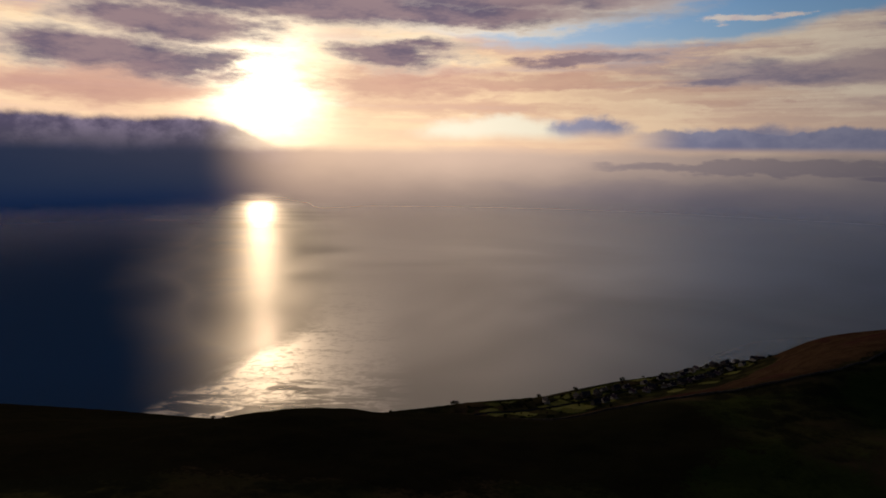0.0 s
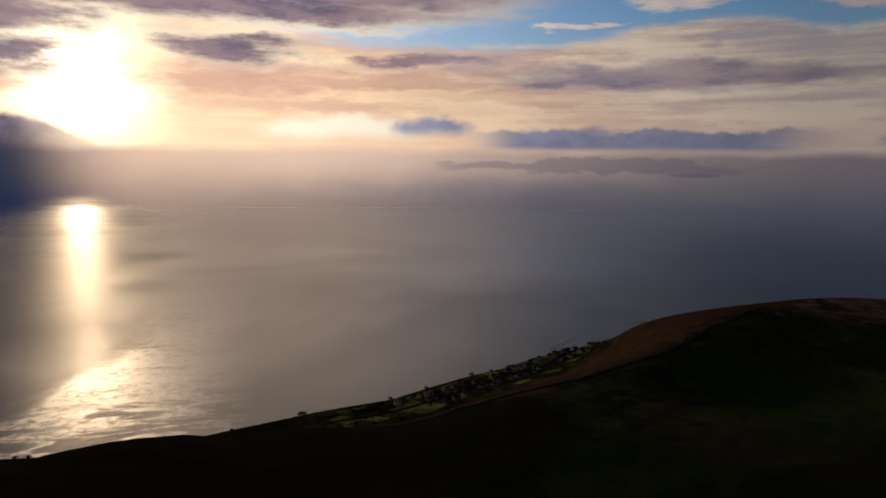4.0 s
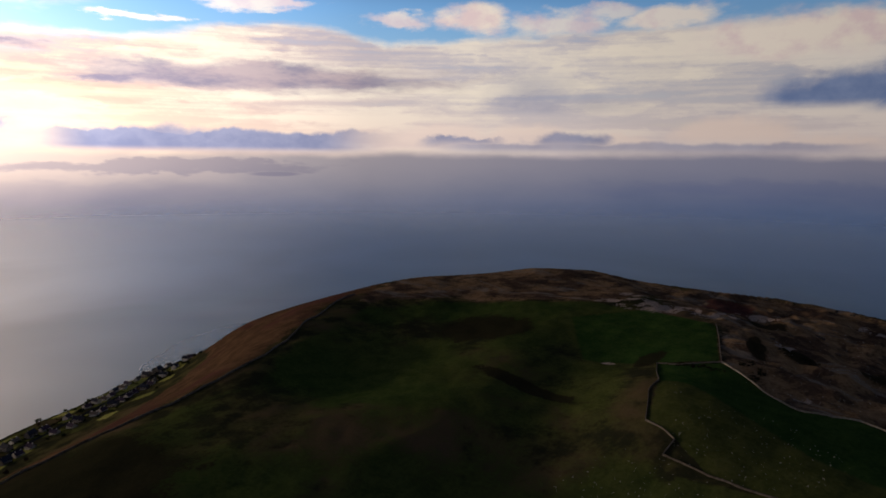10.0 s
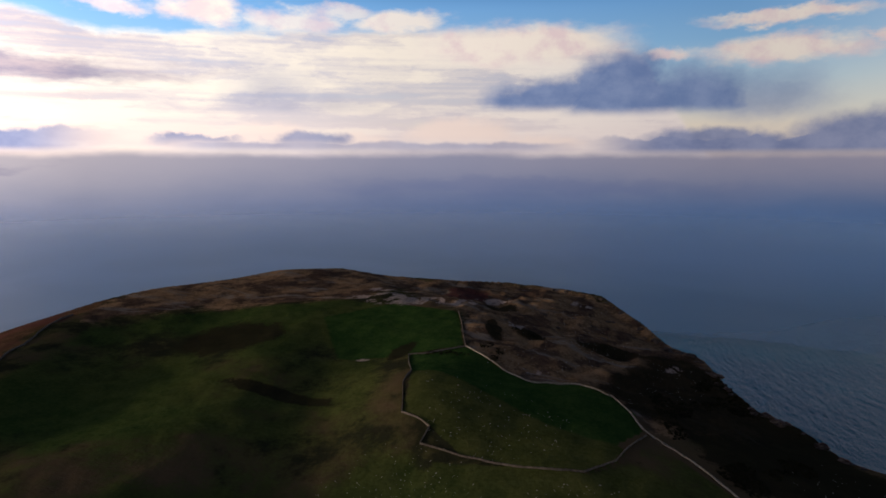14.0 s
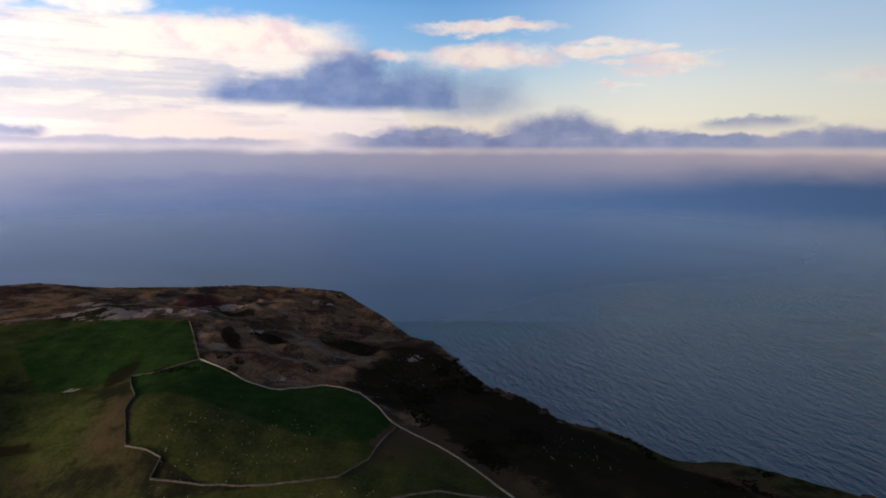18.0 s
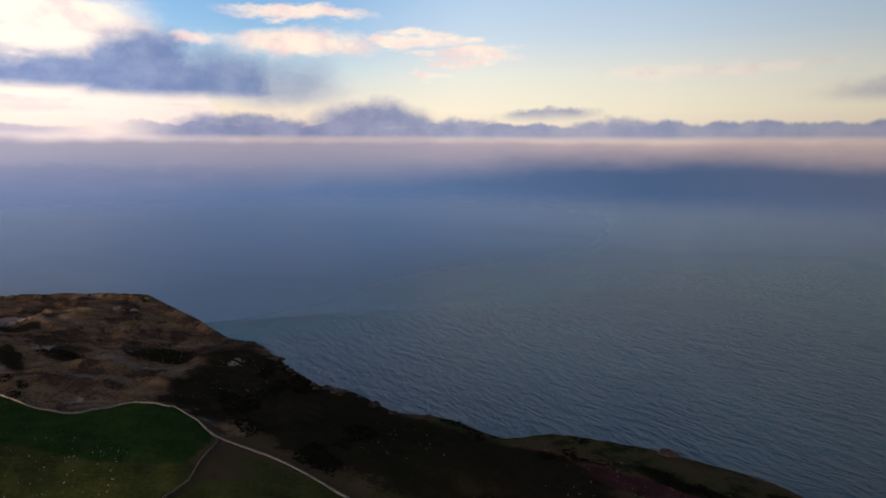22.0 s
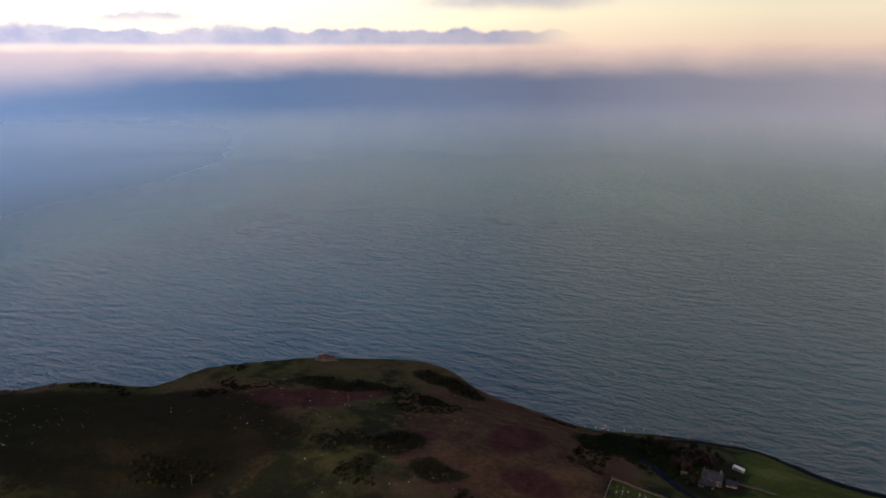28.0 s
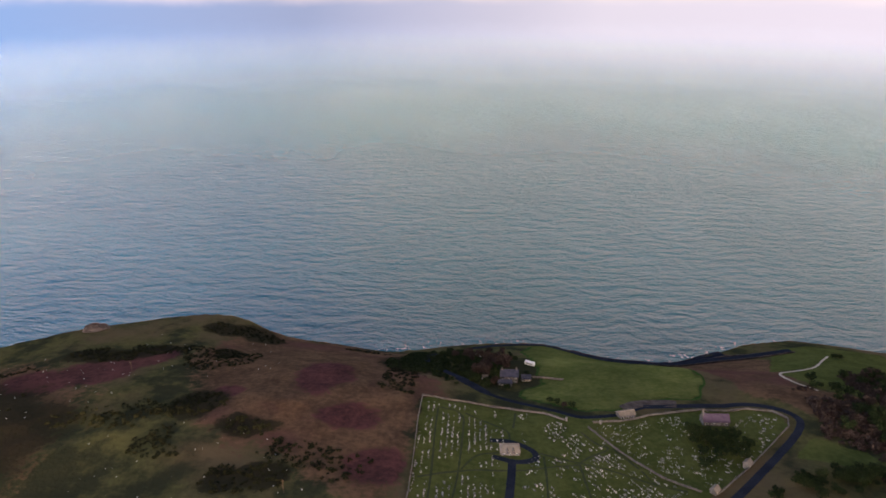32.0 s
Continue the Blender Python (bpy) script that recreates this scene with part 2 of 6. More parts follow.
    # low heaps and banks along the horizon
    def bank(a0, a1, foot, top, rise, amount, fade=6.0, seed=0.0):
        n = g.noise(g.xyz(g.math("DIVIDE", az, 3.6), g.math("DIVIDE", el, 9.0), seed), 1.0, 5, 0.55)
        head = g.math("ADD", top - rise * 0.9, g.math("MULTIPLY", n, rise * 1.8))
        m = g.math("MULTIPLY", g.ramp(g.math("SUBTRACT", el, head), 0.16, -0.2), g.ramp(el, foot - 0.5, foot + 0.3))
        m = g.math("MULTIPLY", m, g.math("MULTIPLY", g.ramp(az, a0, a0 + fade), g.ramp(az, a1, a1 - fade)))
        return g.math("MULTIPLY", m, amount)

    bright = most([heap(4.5, 1.7, 6.5, 1.5, 0.95), heap(49.0, 1.3, 4.5, 1.5, 0.7), heap(56.0, 1.2, 4.0, 1.6, 0.75), heap(72.5, 1.6, 4.5, 1.6, 0.85), heap(79.0, 1.2, 4.0, 0.9, 0.7), heap(64.0, 1.2, 3.0, 0.9, 0.6)])
    col = g.mix(bright, col, g.mix(g.ramp(az, 20.0, 45.0), tone(255, 244, 216), tone(250, 222, 204)))
    grey = g.mix(g.ramp(puffy[2], 0.30, 0.68), tone(116, 126, 162), tone(146, 150, 178))
    grey = g.mix(g.ramp(az, 96.0, 122.0), grey, g.mix(g.ramp(puffy[2], 0.30, 0.68), tone(138, 146, 176), tone(164, 164, 184)))
    low = most([bank(14.0, 45.0, 0.8, 2.3, 1.2, 0.9, 7.0, 4.0), heap(24.0, 1.2, 6.0, 1.2, 0.8), heap(34.0, 1.2, 7.0, 0.9, 0.9), bank(46.0, 84.0, 0.9, 1.5, 0.6, 0.6, 6.0, 9.0), bank(82.0, 155.0, 0.75, 1.9, 1.2, 0.95, 8.0), heap(12.6, 2.0, 3.4, 1.2, 0.9), heap(59.8, 1.3, 3.6, 0.9, 0.8), heap(50.5, 1.4, 3.4, 0.5, 0.8),
                heap(104.3, 1.2, 5.6, 2.2, 0.95), heap(94.0, 1.2, 6.0, 1.2, 0.9), heap(112.0, 1.2, 3.6, 1.1, 0.9), heap(119.0, 2.55, 3.8, 0.7, 0.85), heap(124.8, 1.1, 4.0, 1.0, 0.9), heap(148.0, 3.7, 7.0, 1.3, 0.6, 0.5), heap(56.4, 4.2, 3.4, 2.9, 0.42, 0.6), heap(60.5, 4.2, 4.0, 1.2, 0.3, 0.6)])
    col = g.mix(low, col, grey)
    # the large blue-grey heap in the west
    dark_heap = most([heap(86.2, 4.0, 4.6, 4.4, 0.97, 0.22), heap(84.5, 4.2, 3.4, 3.4, 0.97, 0.25), heap(80.5, 4.3, 5.8, 2.4, 0.95, 0.3), heap(91.0, 4.0, 5.6, 3.0, 0.96, 0.4), oval(puffy, 96.5, 4.9, 4.4, 1.5, 0.6, 0.7), oval(puffy, 98.5, 5.6, 2.6, 1.6, 0.4, 0.7)])
    col = g.mix(dark_heap, col, g.mix(g.ramp(puffy[2], 0.30, 0.68), tone(108, 128, 170), tone(136, 150, 184)))

    # far haze under the cloud, and misty sea to the edge of sight, painted as sky colour
    drift = g.math("MULTIPLY", g.math("SUBTRACT", wob_low, 0.5), 1.0)
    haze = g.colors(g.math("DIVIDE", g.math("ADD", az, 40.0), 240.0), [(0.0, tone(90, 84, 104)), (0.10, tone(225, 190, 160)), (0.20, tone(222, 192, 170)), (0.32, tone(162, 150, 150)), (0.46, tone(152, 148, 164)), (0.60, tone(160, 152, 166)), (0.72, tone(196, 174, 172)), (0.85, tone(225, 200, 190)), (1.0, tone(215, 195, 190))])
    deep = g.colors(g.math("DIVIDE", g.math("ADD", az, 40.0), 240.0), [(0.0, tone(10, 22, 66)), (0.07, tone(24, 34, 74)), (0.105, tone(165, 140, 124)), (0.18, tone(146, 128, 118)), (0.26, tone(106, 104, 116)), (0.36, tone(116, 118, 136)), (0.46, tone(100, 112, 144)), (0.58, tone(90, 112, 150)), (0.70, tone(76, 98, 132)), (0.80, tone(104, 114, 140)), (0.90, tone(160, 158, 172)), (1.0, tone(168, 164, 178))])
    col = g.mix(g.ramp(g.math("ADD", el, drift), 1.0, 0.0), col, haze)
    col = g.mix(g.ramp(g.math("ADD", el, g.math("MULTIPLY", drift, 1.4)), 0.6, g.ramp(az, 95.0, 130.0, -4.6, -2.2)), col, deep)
    # dark bank of low cloud beside the sun
    brim = g.math("ADD", g.ramp(az, -19.5, -12.5, 2.9, 0.4), g.math("MULTIPLY", g.math("SUBTRACT", puffy[1], el), 0.55))
    dark = g.math("MULTIPLY", g.ramp(g.math("SUBTRACT", el, brim), 0.25, -0.5), g.ramp(az, -10.5, -21.0))
    gloom = g.mix(g.ramp(g.math("SUBTRACT", brim, el), 0.0, 3.2), g.mix(g.ramp(puffy[2], 0.35, 0.65), tone(62, 60, 92), tone(120, 110, 134)), g.mix(g.ramp(az, -20.0, -12.0), tone(28, 42, 66), tone(110, 94, 96)))
    gloom = g.mix(g.ramp(el, -2.0, -5.0), gloom, tone(14, 32, 64))
    col = g.mix(g.math("MULTIPLY", dark, 0.96), col, gloom)
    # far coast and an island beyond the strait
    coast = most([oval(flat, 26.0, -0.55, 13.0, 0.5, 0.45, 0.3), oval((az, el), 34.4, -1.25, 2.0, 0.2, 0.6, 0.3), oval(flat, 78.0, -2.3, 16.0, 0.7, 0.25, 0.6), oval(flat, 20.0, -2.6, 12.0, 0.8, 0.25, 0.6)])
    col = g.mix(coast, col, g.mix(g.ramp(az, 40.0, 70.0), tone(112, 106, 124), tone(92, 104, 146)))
    # the air is far brighter on the side of the sun
    gain = g.colors(g.math("DIVIDE", g.math("ADD", az, 40.0), 240.0), [(0.0, (1.0, 1.0, 1.0)), (0.17, (1.0, 1.0, 1.0)), (0.275, (0.54, 0.54, 0.54)), (0.342, (0.335, 0.335, 0.335)), (0.442, (0.225, 0.225, 0.225)), (0.558, (0.164, 0.164, 0.164)), (0.63, (0.166, 0.166, 0.166)), (0.70, (0.144, 0.144, 0.144)), (0.796, (0.096, 0.096, 0.096)), (0.87, (0.080, 0.080, 0.080))])
    bright_air = g.vec("SCALE", col)
    g.put(bright_air.node.inputs["Scale"], g.math("MULTIPLY", g.split(gain)[0], 11.0))

    # the higher sky: dark on the sun's side, clear blue in the north-west, pale grey in the north
    high = g.mix(g.ramp(az, 20.0, 60.0), (0.08, 0.105, 0.16), (0.060, 0.180, 0.43))
    high = g.mix(g.ramp(az, 136.0, 172.0), high, (0.62, 0.61, 0.71))
    high = g.mix(g.ramp(az, 230.0, 265.0), high, (0.06, 0.075, 0.12))
    # added bright lobe above the view, lifts the reflections towards the sun
    high = g.mix(gauss(0.0, 15.0, 26.0, 13.0), high, (7.6, 6.0, 4.6))
    high = g.mix(g.ramp(el, 32.0, 60.0), high, (0.034, 0.047, 0.075))
    # added dark patch above the view, keeps the southern sea's reflection dark
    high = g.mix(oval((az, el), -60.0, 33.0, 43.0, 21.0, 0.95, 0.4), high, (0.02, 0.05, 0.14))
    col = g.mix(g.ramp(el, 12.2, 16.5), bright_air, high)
    back = g.add("ShaderNodeBackground")
    g.put(back.inputs[0], col)
    back.inputs[1].default_value = 1.0
    g.put(g.add("ShaderNodeOutputWorld").inputs[0], back.outputs[0])


build_sky()


# ---------------------------------------------------------------- materials
def material(name, build):
    m = bpy.data.materials.new(name)
    m.use_nodes = True
    g = Nodes(m.node_tree)
    g.put(g.add("ShaderNodeOutputMaterial").inputs[0], build(g))
    return m


def principled(g, color, rough=0.8, normal=None, **more):
    b = g.add("ShaderNodeBsdfPrincipled")
    g.put(b.inputs["Base Color"], (*color, 1) if isinstance(color, tuple) and len(color) == 3 else color)
    g.put(b.inputs["Roughness"], rough)
    if normal is not None:
        g.put(b.inputs["Normal"], normal)
    for k, v in more.items():
        g.put(b.inputs[k.replace("_", " ")], v)
    return b.outputs[0]


def plain(name, a, b, rough=0.8, scale=1.0, bump=0.3, depth=0.05, island=0.0, **more):
    """A rough surface between two colours, with grain at two scales and a shift from object to object."""
    def build(g):
        p = g.add("ShaderNodeTexCoord").outputs["Object"]
        big, small = g.noise(p, 0.35 * scale, 4), g.noise(p, 3.1 * scale, 5, 0.65)
        rnd = g.add("ShaderNodeObjectInfo").outputs["Random"]
        f = g.math("ADD", g.math("MULTIPLY", big, 0.5), g.math("MULTIPLY", small, 0.5))
        f = g.math("ADD", g.ramp(f, 0.33, 0.67), g.math("MULTIPLY", g.math("SUBTRACT", rnd, 0.5), 0.5))
        if island:
            each = g.add("ShaderNodeNewGeometry").outputs["Random Per Island"]
            f = g.math("ADD", f, g.math("MULTIPLY", g.math("SUBTRACT", each, 0.62), island))
        return principled(g, g.mix(g.math("MINIMUM", g.math("MAXIMUM", f, 0.0), 1.0), a, b), rough, g.bump(small, bump, depth), **more)
    return material(name, build)


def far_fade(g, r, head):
    """1 near the land, 0 where sea and mist turn clear and bare the haze painted in the sky."""
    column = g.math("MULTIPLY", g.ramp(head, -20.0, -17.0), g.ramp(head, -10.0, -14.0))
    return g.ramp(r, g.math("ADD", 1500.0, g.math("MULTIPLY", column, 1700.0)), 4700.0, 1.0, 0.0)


def glint_patch(g, p, x, y, r, head):
    """Drawn shape of the sun's glitter south of the land: a torn patch with smooth streaks along the shore."""
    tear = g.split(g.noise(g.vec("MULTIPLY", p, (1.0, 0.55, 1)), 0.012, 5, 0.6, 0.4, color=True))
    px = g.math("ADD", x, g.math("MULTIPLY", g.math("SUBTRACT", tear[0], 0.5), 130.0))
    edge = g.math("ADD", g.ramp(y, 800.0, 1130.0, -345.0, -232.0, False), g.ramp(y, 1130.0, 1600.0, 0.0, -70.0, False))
    glint_mask = g.math("MULTIPLY", g.ramp(g.math("SUBTRACT", px, edge), -25.0, 25.0), g.ramp(head, -2.0, -10.0))
    glint_mask = g.math("MULTIPLY", glint_mask, g.ramp(r, 2300.0, 1500.0, 0.35, 1.0))
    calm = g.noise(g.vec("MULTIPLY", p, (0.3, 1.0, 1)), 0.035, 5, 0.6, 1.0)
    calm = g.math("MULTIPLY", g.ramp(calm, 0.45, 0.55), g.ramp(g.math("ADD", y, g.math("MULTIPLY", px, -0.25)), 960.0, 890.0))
    return g.math("MULTIPLY", g.math("MULTIPLY", glint_mask, g.math("SUBTRACT", 1.0, g.math("MULTIPLY", calm, 0.85))), g.ramp(g.math("ABSOLUTE", head), 35.0, 24.0))


def sea_build(g):
    p = g.add("ShaderNodeTexCoord").outputs["Object"]
    turned = g.add("ShaderNodeMapping")
    turned.inputs["Rotation"].default_value = (0, 0, radians(-16))
    g.put(turned.inputs["Vector"], p)
    q = turned.outputs[0]
    gust = g.noise(q, 0.0035, 4, 0.55, 0.6)
    x, y, z = g.split(p)
    r = g.math("SQRT", g.math("ADD", g.math("MULTIPLY", x, x), g.math("MULTIPLY", y, y)))
    head = g.math("MULTIPLY", g.math("ARCTAN2", x, y), 180 / math.pi)
    side = g.math("ABSOLUTE", head)
    bend = g.vec("ADD", q, g.vec("SCALE", g.noise(q, 0.011, 2, 0.5, color=True)))
    bend.node.inputs[1].links[0].from_node.inputs["Scale"].default_value = 26.0
    swell = g.noise(g.vec("MULTIPLY", bend, (0.40, 1, 1)), 0.092, 3, 0.5, 0.2)
    chop = g.noise(g.vec("MULTIPLY", bend, (0.48, 1, 1)), 0.24, 5, 0.62, 0.2)
    glint_mask = glint_patch(g, p, x, y, r, head)
    # sheltered under the south shore, open to the wind in the north
    lee = g.math("ADD", g.ramp(side, 55.0, 100.0, 0.16, 0.70), g.ramp(side, 110.0, 158.0, 0.0, 0.75))
    lee = g.math("ADD", lee, g.math("MULTIPLY", glint_mask, 0.22))
    wind = g.math("MULTIPLY", g.ramp(gust, 0.36, 0.60, 0.65, 1.0), lee)
    n = g.bump(swell, g.math("MULTIPLY", lee, g.ramp(r, 1200.0, 3400.0, 1.0, 0.05)), 3.6)
    n = g.bump(chop, g.math("MULTIPLY", wind, g.ramp(r, 1000.0, 2800.0, 1.0, 0.03)), 2.3, n)
    deep = g.mix(g.ramp(gust, 0.35, 0.65), (0.002, 0.080, 0.150), (0.004, 0.105, 0.180))
    deep = g.mix(g.ramp(side, 125.0, 160.0), deep, (0.006, 0.090, 0.125))
    # waves too small to tell apart far out make the water rougher
    matt = g.ramp(r, 1000.0, 2600.0, g.ramp(side, 25.0, 60.0, 0.15, 0.09), g.ramp(side, 70.0, 125.0, 0.28, 0.16))
    matt = g.math("MINIMUM", g.math("ADD", matt, g.math("MULTIPLY", wind, 0.05)), 0.25)
    sleek = principled(g, deep, matt, n, IOR=1.333)
    # small steep ripples too fine to see spread part of the shine
    ruffled = principled(g, deep, 0.40, n, IOR=1.333)
    both = g.add("ShaderNodeMixShader")
    g.put(both.inputs[0], g.math("ADD", 0.27, g.math("MULTIPLY", glint_mask, 0.6)))
    g.put(both.inputs[1], sleek)
    g.put(both.inputs[2], ruffled)
    water = both.outputs[0]
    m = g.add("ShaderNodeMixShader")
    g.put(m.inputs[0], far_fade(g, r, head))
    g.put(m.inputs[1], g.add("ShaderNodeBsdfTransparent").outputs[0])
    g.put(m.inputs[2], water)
    return m.outputs[0]


def haze_build(offset):
    """Thin sheet standing for haze, set by heading: warm and dense south-west, blue over open sea, dark south-east."""
    def build(g):
        p = g.add("ShaderNodeTexCoord").outputs["Object"]
        x, y, z = g.split(p)
        r = g.math("SQRT", g.math("ADD", g.math("MULTIPLY", x, x), g.math("MULTIPLY", y, y)))
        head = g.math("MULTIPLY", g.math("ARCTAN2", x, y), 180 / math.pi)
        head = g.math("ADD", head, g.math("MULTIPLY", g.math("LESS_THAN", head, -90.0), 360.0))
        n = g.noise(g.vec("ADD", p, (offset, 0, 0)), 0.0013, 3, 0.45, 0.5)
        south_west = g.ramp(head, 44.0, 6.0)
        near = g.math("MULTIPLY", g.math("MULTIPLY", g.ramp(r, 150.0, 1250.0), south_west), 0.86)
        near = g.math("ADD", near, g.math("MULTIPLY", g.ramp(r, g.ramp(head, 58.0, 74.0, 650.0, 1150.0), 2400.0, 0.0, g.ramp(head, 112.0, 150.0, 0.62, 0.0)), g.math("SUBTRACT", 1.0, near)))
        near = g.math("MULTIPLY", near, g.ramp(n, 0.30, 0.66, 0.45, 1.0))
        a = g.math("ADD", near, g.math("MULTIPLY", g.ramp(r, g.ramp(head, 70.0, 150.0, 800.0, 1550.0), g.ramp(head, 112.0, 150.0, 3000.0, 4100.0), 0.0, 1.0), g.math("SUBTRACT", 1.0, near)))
        # a sharp near edge west of the cliffs
        brim = g.math("ADD", x, g.math("MULTIPLY", g.math("MAXIMUM", g.math("SUBTRACT", -100.0, y), 0.0), 0.14))
        brim = g.ramp(g.math("ADD", brim, g.math("MULTIPLY", g.noise(p, 0.008, 3), 26.0)), 1236.0, 1250.0)
        brim = g.math("MULTIPLY", brim, g.math("MULTIPLY", g.ramp(head, 74.0, 84.0), g.ramp(head, 110.0, 95.0)))
        a = g.math("ADD", a, g.math("MULTIPLY", g.math("MULTIPLY", brim, 0.26), g.math("SUBTRACT", 1.0, a)))
        # darkness of the shaded southern sea, painted as navy haze
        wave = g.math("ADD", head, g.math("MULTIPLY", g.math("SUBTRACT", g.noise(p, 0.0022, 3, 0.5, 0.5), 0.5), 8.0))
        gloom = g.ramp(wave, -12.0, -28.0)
        # path: the sun's glitter column, shaped by the sheet's opacity
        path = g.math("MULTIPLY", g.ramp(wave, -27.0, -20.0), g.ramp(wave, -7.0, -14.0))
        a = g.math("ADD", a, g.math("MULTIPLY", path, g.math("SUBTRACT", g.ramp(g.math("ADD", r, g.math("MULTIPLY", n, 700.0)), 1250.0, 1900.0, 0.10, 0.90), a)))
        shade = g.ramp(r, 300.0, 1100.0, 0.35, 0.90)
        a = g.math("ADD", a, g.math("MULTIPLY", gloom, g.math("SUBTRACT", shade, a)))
        # sun glint put into the sheet as a dense glossy patch, combed by noise
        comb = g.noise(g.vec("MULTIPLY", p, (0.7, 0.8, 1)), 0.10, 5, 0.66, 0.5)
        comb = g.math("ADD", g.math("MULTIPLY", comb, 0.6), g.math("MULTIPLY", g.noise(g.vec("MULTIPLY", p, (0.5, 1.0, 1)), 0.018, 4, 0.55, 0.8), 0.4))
        glint = g.math("MULTIPLY", glint_patch(g, p, x, y, r, head), g.ramp(comb, 0.36, 0.54, 0.30, 1.0))
        glint = g.math("MULTIPLY", glint, g.ramp(r, 1900.0, 1000.0))
        a = g.math("ADD", a, g.math("MULTIPLY", glint, g.math("SUBTRACT", 0.96, a)))
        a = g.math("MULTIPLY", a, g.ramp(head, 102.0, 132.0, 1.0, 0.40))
        # far bars of glitter, cut into the sheet's opacity
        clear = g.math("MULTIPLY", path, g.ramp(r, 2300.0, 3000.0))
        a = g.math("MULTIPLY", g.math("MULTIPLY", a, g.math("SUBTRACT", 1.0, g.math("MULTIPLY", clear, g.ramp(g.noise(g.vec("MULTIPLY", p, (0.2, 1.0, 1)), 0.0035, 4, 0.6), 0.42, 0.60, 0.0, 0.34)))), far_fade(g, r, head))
        # haze tint painted by heading, warm near the sun and blue westwards
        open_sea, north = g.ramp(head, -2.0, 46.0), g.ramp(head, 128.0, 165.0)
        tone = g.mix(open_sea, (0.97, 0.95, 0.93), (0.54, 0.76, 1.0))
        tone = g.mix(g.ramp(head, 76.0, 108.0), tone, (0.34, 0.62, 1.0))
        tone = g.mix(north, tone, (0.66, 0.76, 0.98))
        # the shade itself is this navy colour
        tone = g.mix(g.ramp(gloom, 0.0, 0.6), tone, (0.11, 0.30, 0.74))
        soft = g.add("ShaderNodeBsdfDiffuse")
        g.put(soft.inputs[0], tone)
        # mist passes as much light on as it sends back
        inner = g.add("ShaderNodeBsdfTranslucent")
        g.put(inner.inputs[0], tone)
        body = g.add("ShaderNodeMixShader")
        body.inputs[0].default_value = 0.38
        g.put(body.inputs[1], soft.outputs[0])
        g.put(body.inputs[2], inner.outputs[0])
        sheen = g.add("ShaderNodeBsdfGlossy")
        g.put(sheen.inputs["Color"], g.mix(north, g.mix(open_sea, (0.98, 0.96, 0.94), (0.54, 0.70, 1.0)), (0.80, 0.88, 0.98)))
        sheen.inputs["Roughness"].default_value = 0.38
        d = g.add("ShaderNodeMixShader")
        g.put(d.inputs[0], g.math("MULTIPLY", g.math("ADD", g.ramp(head, 6.0, 50.0, 0.82, 0.32), g.math("MULTIPLY", north, 0.30)), g.math("MAXIMUM", glint, g.math("SUBTRACT", 1.0, g.math("MAXIMUM", gloom, g.math("MULTIPLY", path, g.ramp(r, 900.0, 1350.0, 0.25, 0.74)))))))
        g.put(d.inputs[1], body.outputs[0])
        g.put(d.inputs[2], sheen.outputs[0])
        m = g.add("ShaderNodeMixShader")
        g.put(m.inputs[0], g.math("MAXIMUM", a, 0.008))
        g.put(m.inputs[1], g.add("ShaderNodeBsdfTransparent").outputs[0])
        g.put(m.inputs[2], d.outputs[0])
        return m.outputs[0]
    return build


